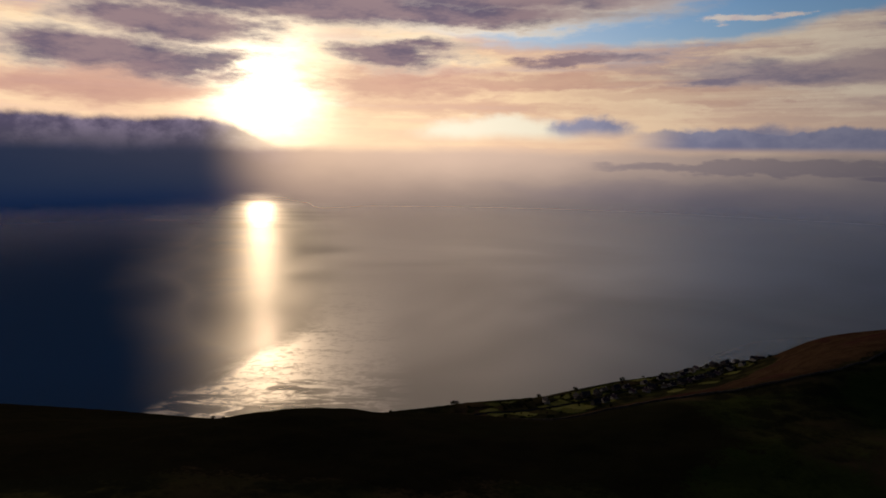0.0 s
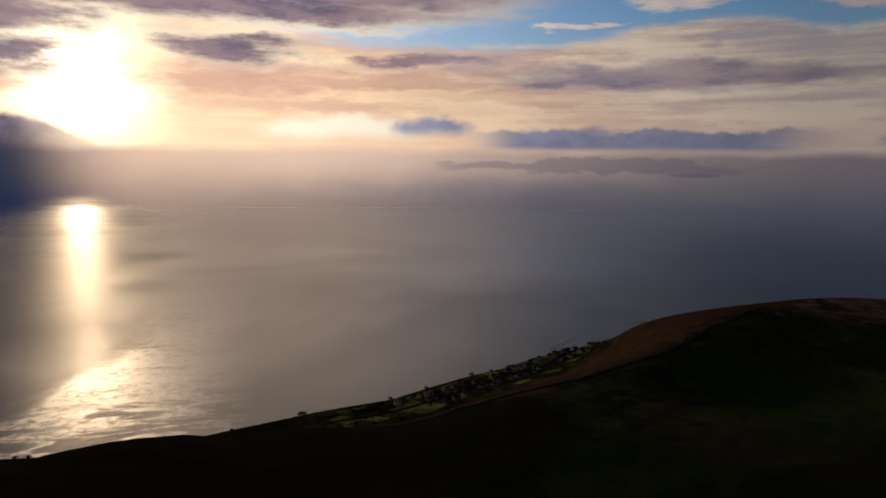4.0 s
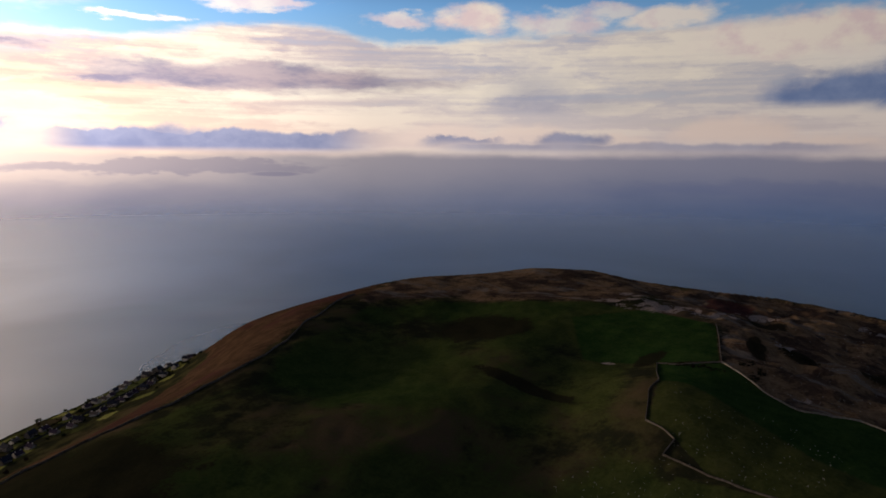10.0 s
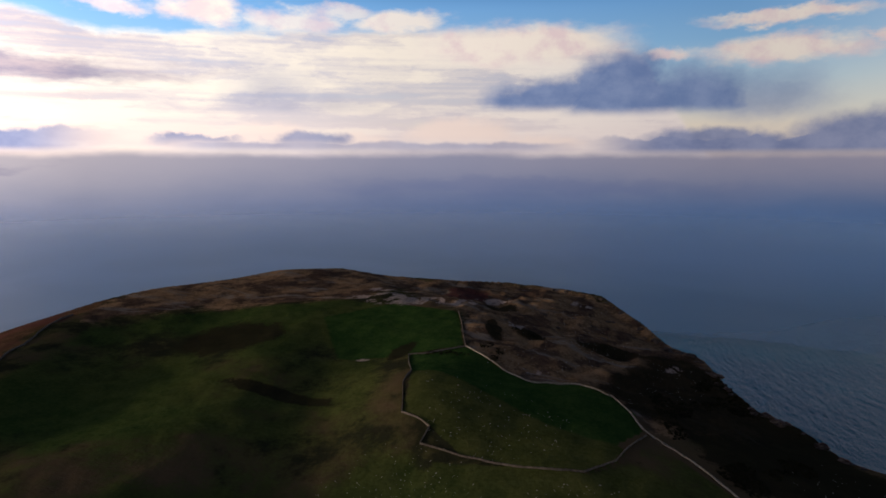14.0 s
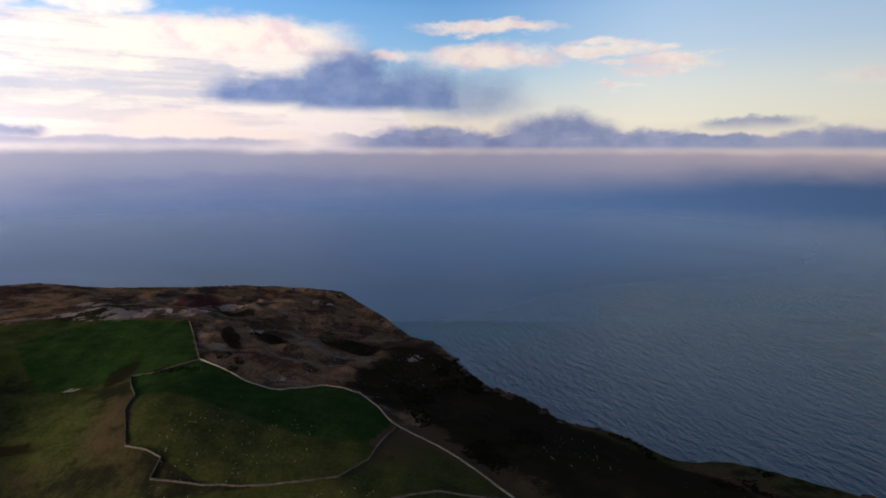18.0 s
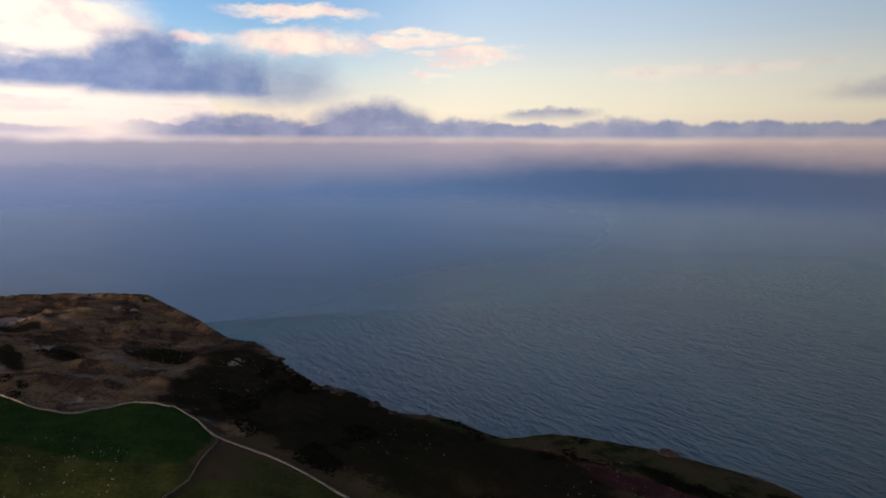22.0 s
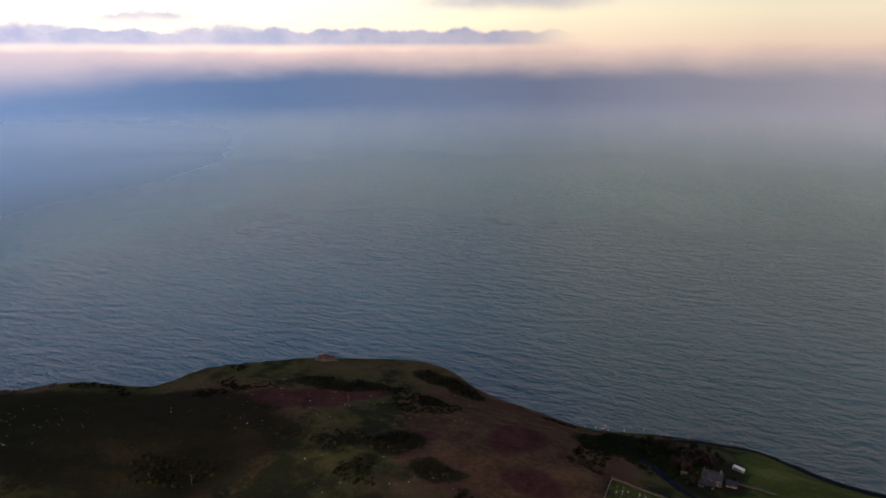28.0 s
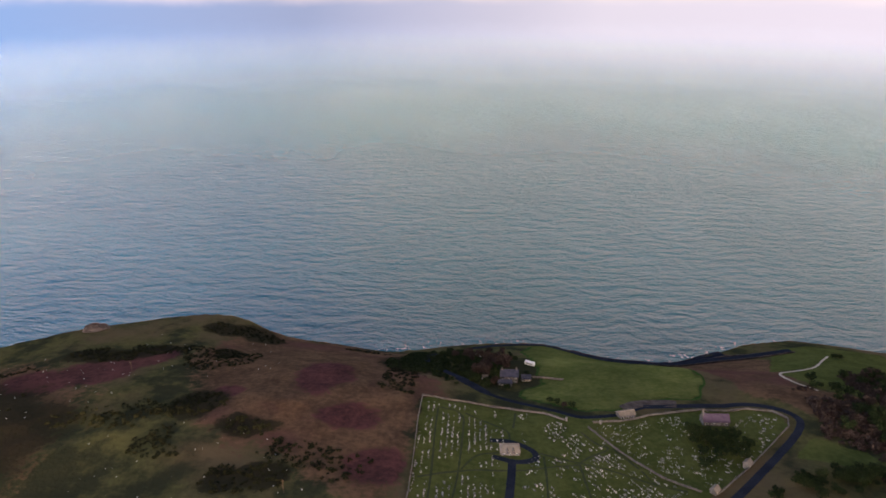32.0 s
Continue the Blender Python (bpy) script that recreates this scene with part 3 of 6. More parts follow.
def land_build(g):
    """Turf, bracken, heath with limestone, and improved pasture, mixed by the cover that grows on each part of the headland."""
    p = g.add("ShaderNodeTexCoord").outputs["Object"]
    big, mid = g.noise(p, 0.011, 5, 0.55, 0.3), g.noise(p, 0.06, 5, 0.6)
    small, grain = g.noise(p, 0.35, 5, 0.65), g.noise(p, 1.3, 4, 0.7)
    cover_node = g.add("ShaderNodeAttribute", attribute_name="cover")
    cover, lush = cover_node.outputs["Color"], cover_node.outputs["Alpha"]
    r, gr, b = g.split(cover)           # bracken, pasture, rocky heath
    dense, ling, bare = g.split(g.add("ShaderNodeAttribute", attribute_name="growth").outputs["Color"])     # gorse and painted shade, heather, bare limestone
    edge = g.math("ADD", g.math("MULTIPLY", g.math("SUBTRACT", mid, 0.5), 0.9), g.math("MULTIPLY", g.math("SUBTRACT", small, 0.5), 0.7))
    mot = g.math("ADD", g.math("MULTIPLY", mid, 0.5), g.math("MULTIPLY", small, 0.5))
    turf = g.mix(g.ramp(mot, 0.36, 0.64), (0.032, 0.037, 0.018), (0.072, 0.070, 0.030))
    turf = g.mix(g.ramp(big, 0.46, 0.64), turf, (0.088, 0.066, 0.040))
    scrub = g.ramp(g.math("ADD", g.math("MULTIPLY", big, 0.6), g.math("MULTIPLY", mid, 0.4)), 0.52, 0.43)
    turf = g.mix(g.math("MULTIPLY", scrub, 0.85), turf, (0.022, 0.024, 0.016))
    fern = g.mix(g.ramp(mot, 0.36, 0.64), (0.052, 0.033, 0.023), (0.112, 0.070, 0.043))
    fern = g.mix(g.ramp(big, 0.50, 0.64), fern, g.mix(mid, (0.050, 0.026, 0.025), (0.100, 0.048, 0.042)))
    grass = g.mix(g.ramp(mot, 0.35, 0.65), (0.038, 0.052, 0.016), (0.074, 0.083, 0.028))
    # lush garden grass, its colour raised for sunlight on the shore plots
    grass = g.mix(g.ramp(lush, 1.1, 1.8), grass, g.mix(g.ramp(mot, 0.35, 0.65), (0.17, 0.20, 0.05), (0.29, 0.29, 0.10)))
    grass = g.mix(g.math("MULTIPLY", g.ramp(lush, 0.0, 1.0), g.math("LESS_THAN", lush, 1.02)), grass, g.mix(g.ramp(mot, 0.35, 0.65), (0.016, 0.044, 0.012), (0.036, 0.068, 0.019)))
    tuft = g.noise(p, 0.024, 5, 0.55, 0.5)
    heath = g.mix(g.ramp(mot, 0.38, 0.62), (0.042, 0.031, 0.026), (0.105, 0.070, 0.050))
    heath = g.mix(g.ramp(g.math("ADD", tuft, g.math("MULTIPLY", edge, 0.12)), 0.43, 0.54), heath, g.mix(g.ramp(mot, 0.36, 0.64), (0.105, 0.070, 0.043), (0.25, 0.170, 0.105)))
    stone = g.mix(grain, (0.10, 0.09, 0.085), (0.28, 0.26, 0.24))
    pave = g.ramp(g.noise(g.vec("MULTIPLY", p, (1.0, 0.35, 1)), 0.026, 7, 0.70, 0.8), 0.53, 0.64)
    heath = g.mix(g.math("MULTIPLY", pave, 0.8), heath, stone)
    col = g.mix(g.ramp(g.math("ADD", b, edge), 0.35, 0.65), turf, heath)
    col = g.mix(g.ramp(g.math("ADD", r, edge), 0.38, 0.62), col, fern)
    col = g.mix(g.ramp(g.math("ADD", gr, g.math("MULTIPLY", edge, 0.25)), 0.42, 0.58), col, grass)
    col = g.mix(g.math("MULTIPLY", g.ramp(g.math("ADD", ling, g.math("MULTIPLY", edge, 1.1)), 0.36, 0.66), 0.9), col, g.mix(g.ramp(mot, 0.36, 0.64), (0.036, 0.018, 0.020), (0.086, 0.034, 0.036)))
    # near-black colour for gorse and for the shade painted on slopes
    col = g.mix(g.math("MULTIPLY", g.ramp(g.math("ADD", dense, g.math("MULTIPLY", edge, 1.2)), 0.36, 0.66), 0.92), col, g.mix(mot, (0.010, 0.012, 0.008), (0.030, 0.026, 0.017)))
    col = g.mix(g.math("MULTIPLY", g.ramp(g.math("ADD", g.math("MULTIPLY", bare, g.ramp(g.noise(g.vec("MULTIPLY", p, (0.45, 1.0, 1)), 0.07, 6, 0.65, 0.8), 0.38, 0.60)), edge), 0.40, 0.70), 0.85), col, g.mix(g.ramp(grain, 0.35, 0.65), (0.17, 0.14, 0.135), (0.48, 0.41, 0.39)))
    # bare rock where the ground is steep
    nz = g.split(g.add("ShaderNodeNewGeometry").outputs["True Normal"])[2]
    cliff = g.ramp(g.math("ADD", nz, g.math("MULTIPLY", edge, 0.25)), 0.70, 0.52)
    col = g.mix(cliff, col, g.mix(small, (0.05, 0.045, 0.045), (0.20, 0.18, 0.17)))
    n = g.bump(mid, 0.5, 2.0)
    n = g.bump(small, 0.6, 0.7, n)
    n = g.bump(grain, 0.5, 0.25, n)
    return principled(g, col, 0.95, n, Specular_IOR_Level=0.0)


M_SEA = material("sea_water", sea_build)
M_LAND = material("headland_turf", land_build)
M_STONE = plain("limestone", (0.085, 0.080, 0.076), (0.23, 0.21, 0.195), 0.9, 1.2, Specular_IOR_Level=0.05)
M_PALE = plain("pale_stone", (0.40, 0.39, 0.36), (0.72, 0.70, 0.66), 0.9, 1.2)
M_WALL = plain("dry_stone", (0.055, 0.052, 0.049), (0.18, 0.163, 0.15), 0.95, 1.0, 0.6, 0.15, Specular_IOR_Level=0.05)
M_ROCK = plain("pinkish_rock", (0.034, 0.029, 0.028), (0.098, 0.083, 0.079), 0.95, 0.8, 0.6, 0.2, Specular_IOR_Level=0.05)
M_TRACK = plain("stony_track", (0.24, 0.20, 0.165), (0.44, 0.38, 0.32), 0.95, 0.6, Specular_IOR_Level=0.05)
M_ROAD = plain("asphalt", (0.012, 0.015, 0.024), (0.022, 0.026, 0.038), 0.95, 0.4, Specular_IOR_Level=0.0)
M_MOSS = plain("mossy_path", (0.024, 0.034, 0.016), (0.044, 0.050, 0.028), 0.95, 0.8, Specular_IOR_Level=0.05)
M_RENDER = plain("pale_render", (0.45, 0.43, 0.40), (0.72, 0.69, 0.64), 0.9, 0.4)
M_SLATE = plain("slate", (0.022, 0.026, 0.046), (0.055, 0.060, 0.090), 0.75, 2.0, Specular_IOR_Level=0.1)
M_SLATE_RED = plain("purple_slate", (0.055, 0.038, 0.068), (0.092, 0.072, 0.110), 0.75, 2.0, Specular_IOR_Level=0.1)
M_TAN = plain("tan_roof", (0.14, 0.122, 0.104), (0.24, 0.21, 0.18), 0.9, 1.0, Specular_IOR_Level=0.05)
M_GLASS = plain("window_glass", (0.02, 0.025, 0.03), (0.04, 0.05, 0.06), 0.08, 1.0, 0.02)
M_WHITE = plain("white_paint", (0.70, 0.70, 0.70), (0.82, 0.82, 0.80), 0.5, 1.0, 0.05)
M_LEAF = plain("evergreen_leaves", (0.008, 0.014, 0.006), (0.030, 0.042, 0.016), 0.9, 2.0, Specular_IOR_Level=0.05)
M_GORSE = plain("gorse_leaves", (0.009, 0.012, 0.006), (0.028, 0.027, 0.013), 0.95, 2.0, Specular_IOR_Level=0.05)
M_TWIG = plain("bare_scrub", (0.022, 0.016, 0.014), (0.066, 0.047, 0.040), 0.95, 2.0, Specular_IOR_Level=0.05)
M_BARK = plain("bark", (0.03, 0.024, 0.018), (0.08, 0.06, 0.045), 0.95, 2.0, Specular_IOR_Level=0.05)
M_GRAVE = plain("grave_stone", (0.06, 0.058, 0.055), (0.52, 0.50, 0.48), 0.8, 2.0, island=1.6)
M_GRAVE_DARK = plain("dark_granite", (0.03, 0.03, 0.035), (0.10, 0.10, 0.11), 0.35, 2.0)
M_KERB = plain("mossy_kerb_stone", (0.08, 0.082, 0.072), (0.36, 0.35, 0.33), 0.9, 2.0)
M_GRAVEL = plain("grave_chippings", (0.07, 0.075, 0.05), (0.24, 0.24, 0.21), 0.9, 3.0)
M_TYRE = plain("rubber", (0.015, 0.015, 0.015), (0.03, 0.03, 0.03), 0.9, 3.0)

# ---------------------------------------------------------------- the lie of the land
# edge of the land as (x, y, height of its brink)
SOUTH_SHORE = [(-1500, 780, 12), (-900, 775, 12), (-543, 764, 12), (-392, 742, 14), (-262, 719, 15), (-144, 717, 15), (-55, 750, 15), (35, 781, 15), (131, 805, 15),
               (178, 832, 15), (249, 869, 15), (304, 888, 16), (371, 922, 18), (473, 954, 22), (486, 884, 58), (486, 829, 88), (521, 787, 112), (554, 755, 126), (580, 728, 136)]
WEST_BRINK = [(636, 705, 146), (698, 684, 150), (789, 635, 150), (865, 605, 152), (925, 530, 150), (912, 450, 146), (927, 350, 142), (960, 275, 138), (967, 200, 133), (950, 133, 129),
              (893, 101, 124), (805, 58, 117), (779, 40, 111), (748, 18, 112.5), (733, 8, 112), (669, -8, 110), (621, -31, 104), (606, -58, 101), (568, -85, 93), (536, -118, 96), (497, -156, 89), (490, -190, 91)]
NORTH_CLIFF = [(464, -228, 90), (438, -262, 88), (398, -298, 84), (356, -319, 80), (323, -324, 67), (289, -339, 57), (252, -357, 46), (213, -379, 45), (180, -394, 45), (141, -404, 46),
               (114, -396, 48), (84, -387, 50), (40, -397, 50), (-14, -457, 42), (-51, -478, 40), (-118, -475, 42), (-300, -520, 45), (-700, -560, 60), (-1500, -620, 60)]
BRINK = np.array(SOUTH_SHORE + WEST_BRINK + NORTH_CLIFF, float)
# heights inland
SPOTS_SOUTH = [(133, 522, 110), (172, 516, 122), (219, 516, 130), (293, 524, 140), (339, 536, 144), (428, 597, 148), (525, 658, 148), (112, 692, 30), (172, 691, 38), (238, 714, 42),
               (290, 740, 46), (357, 770, 52), (420, 850, 45), (0, 690, 25), (-150, 640, 40), (0, 560, 88), (-100, 450, 135), (-300, 560, 80), (-600, 600, 60), (330, 650, 92), (420, 700, 112)]
SPOTS_FIELDS = [(689, 260, 152), (583, 221, 150), (537, 167, 143), (538, 114, 140), (472, 56, 135), (399, -3, 128), (352, -31, 124), (489, 237, 150), (421, 217, 147), (388, 90, 137),
                (800, 400, 148), (650, 500, 143), (586, 399, 146), (480, 362, 140), (390, 333, 135), (293, 303, 131), (180, 265, 130), (565, 345, 139), (465, 305, 132), (385, 280, 127), (305, 250, 123), (200, 210, 124),
                (365, 478, 133), (450, 540, 138), (540, 600, 141), (420, 420, 132), (760, 200, 140), (700, 90, 126), (600, 50, 122), (250, 30, 138), (100, 150, 140)]
SPOTS_NORTH = [(179, -223, 112), (160, -148, 120), (106, -226, 110), (45, -187, 118), (0, -252, 111), (143, -248, 100), (143, -272, 93), (136, -305, 86), (171, -316, 80), (-12, -341, 88),
               (-53, -399, 70), (-62, -333, 95), (341, -198, 108), (260, -120, 124), (420, -120, 112), (500, -40, 112), (60, -320, 88), (60, -60, 145), (-150, -100, 150), (-150, 100, 180),
               (-400, -250, 130), (-500, 250, 150), (-1200, 0, 120), (250, -270, 92)]
SPOTS = np.array(SPOTS_SOUTH + SPOTS_FIELDS + SPOTS_NORTH, float)
KNOWN = np.vstack([BRINK, SPOTS])
CORE = 45.0
_d = np.sqrt(((KNOWN[:, None, :2] - KNOWN[None, :, :2]) ** 2).sum(-1) + CORE**2)
_n = len(KNOWN)
_A = np.block([[_d + 0.0 * np.eye(_n), np.ones((_n, 1))], [np.ones((1, _n)), np.zeros((1, 1))]])
_W = np.linalg.solve(_A, np.append(KNOWN[:, 2], 0.0))


def lattice(x, y, cell, seed):
    """Smooth value noise from 0 to 1 at places x, y (arrays)."""
    x, y = np.asarray(x, float) / cell, np.asarray(y, float) / cell
    i, j = np.floor(x).astype(np.int64), np.floor(y).astype(np.int64)
    u, v = x - i, y - j
    u, v = u * u * (3 - 2 * u), v * v * (3 - 2 * v)

    def rnd(a, b):
        h = (a * 374761393 + b * 668265263 + seed * 974634) & 0x7FFFFFFF
        h = ((h ^ (h >> 13)) * 1274126177) & 0x7FFFFFFF
        return ((h ^ (h >> 16)) & 0xFFFF) / 65535.0
    return (rnd(i, j) * (1 - u) + rnd(i + 1, j) * u) * (1 - v) + (rnd(i, j + 1) * (1 - u) + rnd(i + 1, j + 1) * u) * v


def rough(x, y, cell, octaves, seed):
    total, amp, size = 0.0, 1.0, 0.0
    for k in range(octaves):
        total, size = total + amp * (lattice(x, y, cell / 2**k, seed + k) - 0.5), size + amp
        amp *= 0.5
    return total / size


def inside(x, y, poly):
    x, y = np.asarray(x, float), np.asarray(y, float)
    res = np.zeros(x.shape, bool)
    for (ax, ay), (bx, by) in zip(poly, np.roll(poly, -1, 0)):
        cross = (ay > y) != (by > y)
        with np.errstate(divide="ignore", invalid="ignore"):
            res ^= cross & (x < (bx - ax) * (y - ay) / (by - ay + 1e-12) + ax)
    return res


def to_line(x, y, line, closed=False):
    """Distance to a line of points, and how far along it (0 to n - 1) the nearest place lies."""
    pts = np.array(line, float)[:, :2]
    best, where = np.full(np.shape(x), 1e9), np.zeros(np.shape(x))
    for k in range(len(pts) - (0 if closed else 1)):
        a, b = pts[k], pts[(k + 1) % len(pts)]
        ab = b - a
        s = np.clip(((x - a[0]) * ab[0] + (y - a[1]) * ab[1]) / (ab @ ab + 1e-9), 0, 1)
        d = np.hypot(x - a[0] - s * ab[0], y - a[1] - s * ab[1])
        near = d < best
        best, where = np.where(near, d, best), np.where(near, k + s, where)
    return best, where


def soft_inside(x, y, poly, width):
    d, _ = to_line(x, y, poly, True)
    return np.clip(0.5 + np.where(inside(x, y, np.array(poly, float)), d, -d) / width, 0, 1)


# areas of ground cover
FIELD_NORTH = [(583, 221), (559, 247), (557, 267), (523, 253), (489, 237), (494, 216), (466, 170), (440, 120), (430, 76), (472, 60), (501, 67), (531, 86), (538, 114), (528, 144), (537, 167)]
FIELD_SOUTH = [(489, 237), (421, 217), (408, 192), (386, 163), (383, 128), (388, 90), (411, 74), (430, 68), (440, 120), (466, 170), (494, 216)]
FIELD_WEST = [(689, 260), (583, 221), (557, 267), (540, 330), (640, 400), (720, 350)]
PADDOCK = [(124, -275), (130, -290), (132, -302), (150, -350), (148, -382), (137, -393), (114, -386), (90, -367), (62, -372), (40, -360), (34, -300), (40, -268), (60, -263), (84, -243), (98, -238), (112, -243), (132, -252), (136, -262)]
GRAVEYARD = [(179, -223), (156, -229), (115, -235), (97, -230), (83, -236), (65, -243), (41, -256), (18, -264), (5, -263), (0, -252), (10, -233), (40, -188), (60, -120), (100, -60), (150, -80), (160, -148)]
EAST_FIELD = [(-12, -341), (-37, -361), (-53, -399), (-75, -430), (-160, -420), (-130, -330), (-60, -300), (-25, -305)]
LOW_FIELD = [(-8, -243), (-30, -236), (-38, -218), (-6, -222), (4, -222)]
CLIFF_FIELD = [(-10, -350), (-30, -440), (-60, -460), (-110, -460), (-100, -400), (-50, -390), (-35, -365)]
HEATH = [(689, 262), (583, 219), (537, 165), (528, 144), (540, 110), (501, 64), (472, 52), (540, -20), (640, -20), (760, 20), (900, 95), (965, 190), (940, 360), (860, 400), (780, 330)]
SOUTH_BANK = [(172, 520), (293, 528), (339, 540), (428, 600), (525, 662), (640, 700), (560, 770), (490, 830), (480, 900), (430, 800), (300, 720), (180, 670), (60, 600)]
BRACKEN = [(175, -225), (240, -345), (330, -322), (330, -230), (250, -150), (170, -140)]
BRACKEN_WEST = [(300, -60), (480, -60), (500, -120), (470, -200), (420, -215), (340, -190), (300, -120)]
BRACKEN_EAST = [(55, -385), (36, -335), (12, -282), (-8, -272), (-60, -235), (-140, -200), (-140, -300), (-60, -298), (-22, -304), (-12, -318), (-8, -345), (-30, -395), (0, -425)]
PLATEAU = [(160, 530), (290, 520), (430, 590), (560, 665), (700, 660), (800, 560), (760, 430), (690, 300), (560, 270), (480, 240), (400, 200), (370, 130), (300, 60), (200, 0), (60, -30), (-100, 100), (-60, 400), (60, 520)]
GARDENS = [(20, 700), (112, 705), (238, 735), (350, 790), (440, 880), (460, 945), (371, 915), (249, 862), (131, 797), (35, 772)]


def ground(x, y, detail=True):
    """Height of the land or the sea bed at places x, y."""
    x, y = np.atleast_1d(np.asarray(x, float)), np.atleast_1d(np.asarray(y, float))
    z = np.full(x.shape, _W[-1])
    for (px, py, _), w in zip(KNOWN, _W[:-1]):
        z = z + w * np.sqrt((x - px) ** 2 + (y - py) ** 2 + CORE**2)
    land = inside(x, y, BRINK[:, :2])
    d, s = to_line(x, y, BRINK)
    k = np.clip(np.floor(s).astype(int), 0, len(BRINK) - 2)
    top = BRINK[k, 2] + (BRINK[k + 1, 2] - BRINK[k, 2]) * (s - k)
    crag = rough(x, y, 38, 4, 11)
    fall = np.maximum(d + crag * 14 * np.clip(d / 12, 0, 1), 0)
    steep = np.clip(0.75 + top / 90, 0.9, 1.9)
    out = np.maximum(top - fall * steep, -8)
    z = np.where(land, z, out)
    if detail:
        calm = np.clip(d / 25, 0, 1)
        crags = soft_inside(x, y, HEATH, 60) * np.clip(d / 9, 0, 1)
        z = z + crags * np.where(land, np.floor(rough(x, y, 90, 3, 51) * 10) * 1.8 + np.abs(rough(x, y, 46, 3, 61)) * 18 - 3, 0)
        z = z + np.where(land, rough(x, y, 95, 4, 3) * 11.0 * calm + rough(x, y, 9, 2, 7) * 0.9 * np.clip(d / 6, 0, 1), crag * 3 * np.clip(d / 10, 0, 1))
    return z


# ---------------------------------------------------------------- ground cover
def cover_at(x, y):
    wob = rough(x, y, 45, 3, 21) * 26
    wx, wy = x + wob, y + rough(x, y, 45, 3, 31) * 26
    fern = np.maximum.reduce([soft_inside(wx, wy, SOUTH_BANK, 30), soft_inside(wx, wy, BRACKEN, 40), soft_inside(wx, wy, BRACKEN_WEST, 60) * 0.6, soft_inside(wx, wy, BRACKEN_EAST, 20)])
    # gardens and small fields behind the south shore, each its own shade
    plots = lattice(np.floor((x * 0.8 + y * 0.6) / 22) * 22, np.floor((y * 0.8 - x * 0.6) / 30) * 30, 1.0, 5)
    green = np.maximum.reduce([soft_inside(x, y, f, 3) for f in (FIELD_NORTH, PADDOCK, GRAVEYARD, EAST_FIELD, LOW_FIELD, CLIFF_FIELD)])
    green = np.maximum(green, soft_inside(wx, wy, PLATEAU, 60) * (0.54 + 0.5 * rough(x, y, 130, 3, 71) + 0.2 * rough(x, y, 40, 3, 81)))
    green = np.maximum(green, soft_inside(x, y, FIELD_SOUTH, 3) * (0.72 + 0.4 * rough(x, y, 30, 3, 77)))
    green = np.maximum(green, soft_inside(x, y, FIELD_WEST, 12) * 0.8)
    green = np.maximum(green, soft_inside(x, y, TRACK_FIELD, 8) * (0.6 + 0.5 * rough(x, y, 60, 3, 73)))
    green = np.maximum(green, soft_inside(x, y, GARDENS, 6) * np.clip((plots - 0.35) * 3, 0, 1))
    rock = soft_inside(wx, wy, HEATH, 50)
    # dry skyline top, its tan also carrying the low sunlight as colour
    dry = soft_inside(wx, wy, LIT_DRY_TOP, 50)
    green, rock = green * (1 - 0.85 * dry), np.maximum(rock, dry * 0.9)
    lush = np.maximum.reduce([soft_inside(x, y, f, 3) for f in (FIELD_NORTH, FIELD_WEST)]) + 2 * soft_inside(x, y, GARDENS, 6) * plots
    lush = np.maximum(lush, soft_inside(x, y, PADDOCK, 3) * (1.24 + 0.4 * rough(x, y, 40, 3, 93)))
    lush = np.maximum(lush, soft_inside(wx, wy, PLATEAU, 60) * (0.42 + 0.8 * rough(x, y, 110, 3, 91)).clip(0.1, 0.75))
    lush = lush * (1 - 0.8 * soft_inside(x, y, FIELD_SOUTH, 4))
    return np.stack([fern * (1 - green), green, rock, lush], -1)


# patches as (x, y, half length, half width, turn)
GORSE_AND_SHADE = [(348, -291, 13, 14, -131), (327, -301, 15, 20, -118), (281, -177, 15, 16, -165), (245, -164, 15, 8, -163), (232, -128, 13, 10, -161), (218, -134, 9, 11, -160),
         (384, -222, 28, 12, -168), (355, -237, 13, 10, -159), (312, -245, 10, 12, -153), (784, 238, 21, 30, -64), (674, 180, 14, 30, -57), (649, 210, 8, 36, -67),
         # (561, 461) is a shaded hollow, painted as a dark patch
         (688, 103, 29, 30, -56), (561, 461, 52, 48, -68), (567, 278, 9, 26, -92), (450, 333, 60, 10, -95), (203, -280, 22, 32, -143)]
HEATHER = [(391, -179, 25, 17, -172), (366, -199, 24, 19, -168), (350, -225, 17, 15, -161), (238, -227, 16, 26, -163), (208, -189, 16, 11, -161), (275, -193, 9, 8, -165), (179, -158, 14, 14, -159), (850, 300, 40, 30, 20)]
PAVEMENT = [(559, 152, 11, 8, -81), (881, 149, 16, 20, -66), (677, 36, 14, 9, -64), (776, 273, 20, 30, -74), (745, 345, 80, 34, -83), (840, 250, 34, 24, -70), (700, 200, 16, 22, -60), (543, 307, 7, 6, -100), (800, 400, 30, 16, -80)]
# outlines of slopes whose shade is painted on the ground
SHADE_NORTH = [(545, 105), (495, 50), (400, -20), (320, -75), (330, -150), (420, -170), (480, -170), (510, -120), (570, -85), (640, -20), (740, 15), (700, 70), (600, 90)]
SHADE_SOUTH = [(-1200, 790), (-1200, 330), (-150, 300), (110, 330), (200, 400), (190, 490), (110, 530), (70, 640), (20, 730), (-140, 730), (-540, 790)]
LIT_DRY_TOP = [(540, 640), (640, 575), (700, 455), (735, 395), (900, 380), (930, 460), (925, 540), (860, 610), (700, 690), (580, 690)]
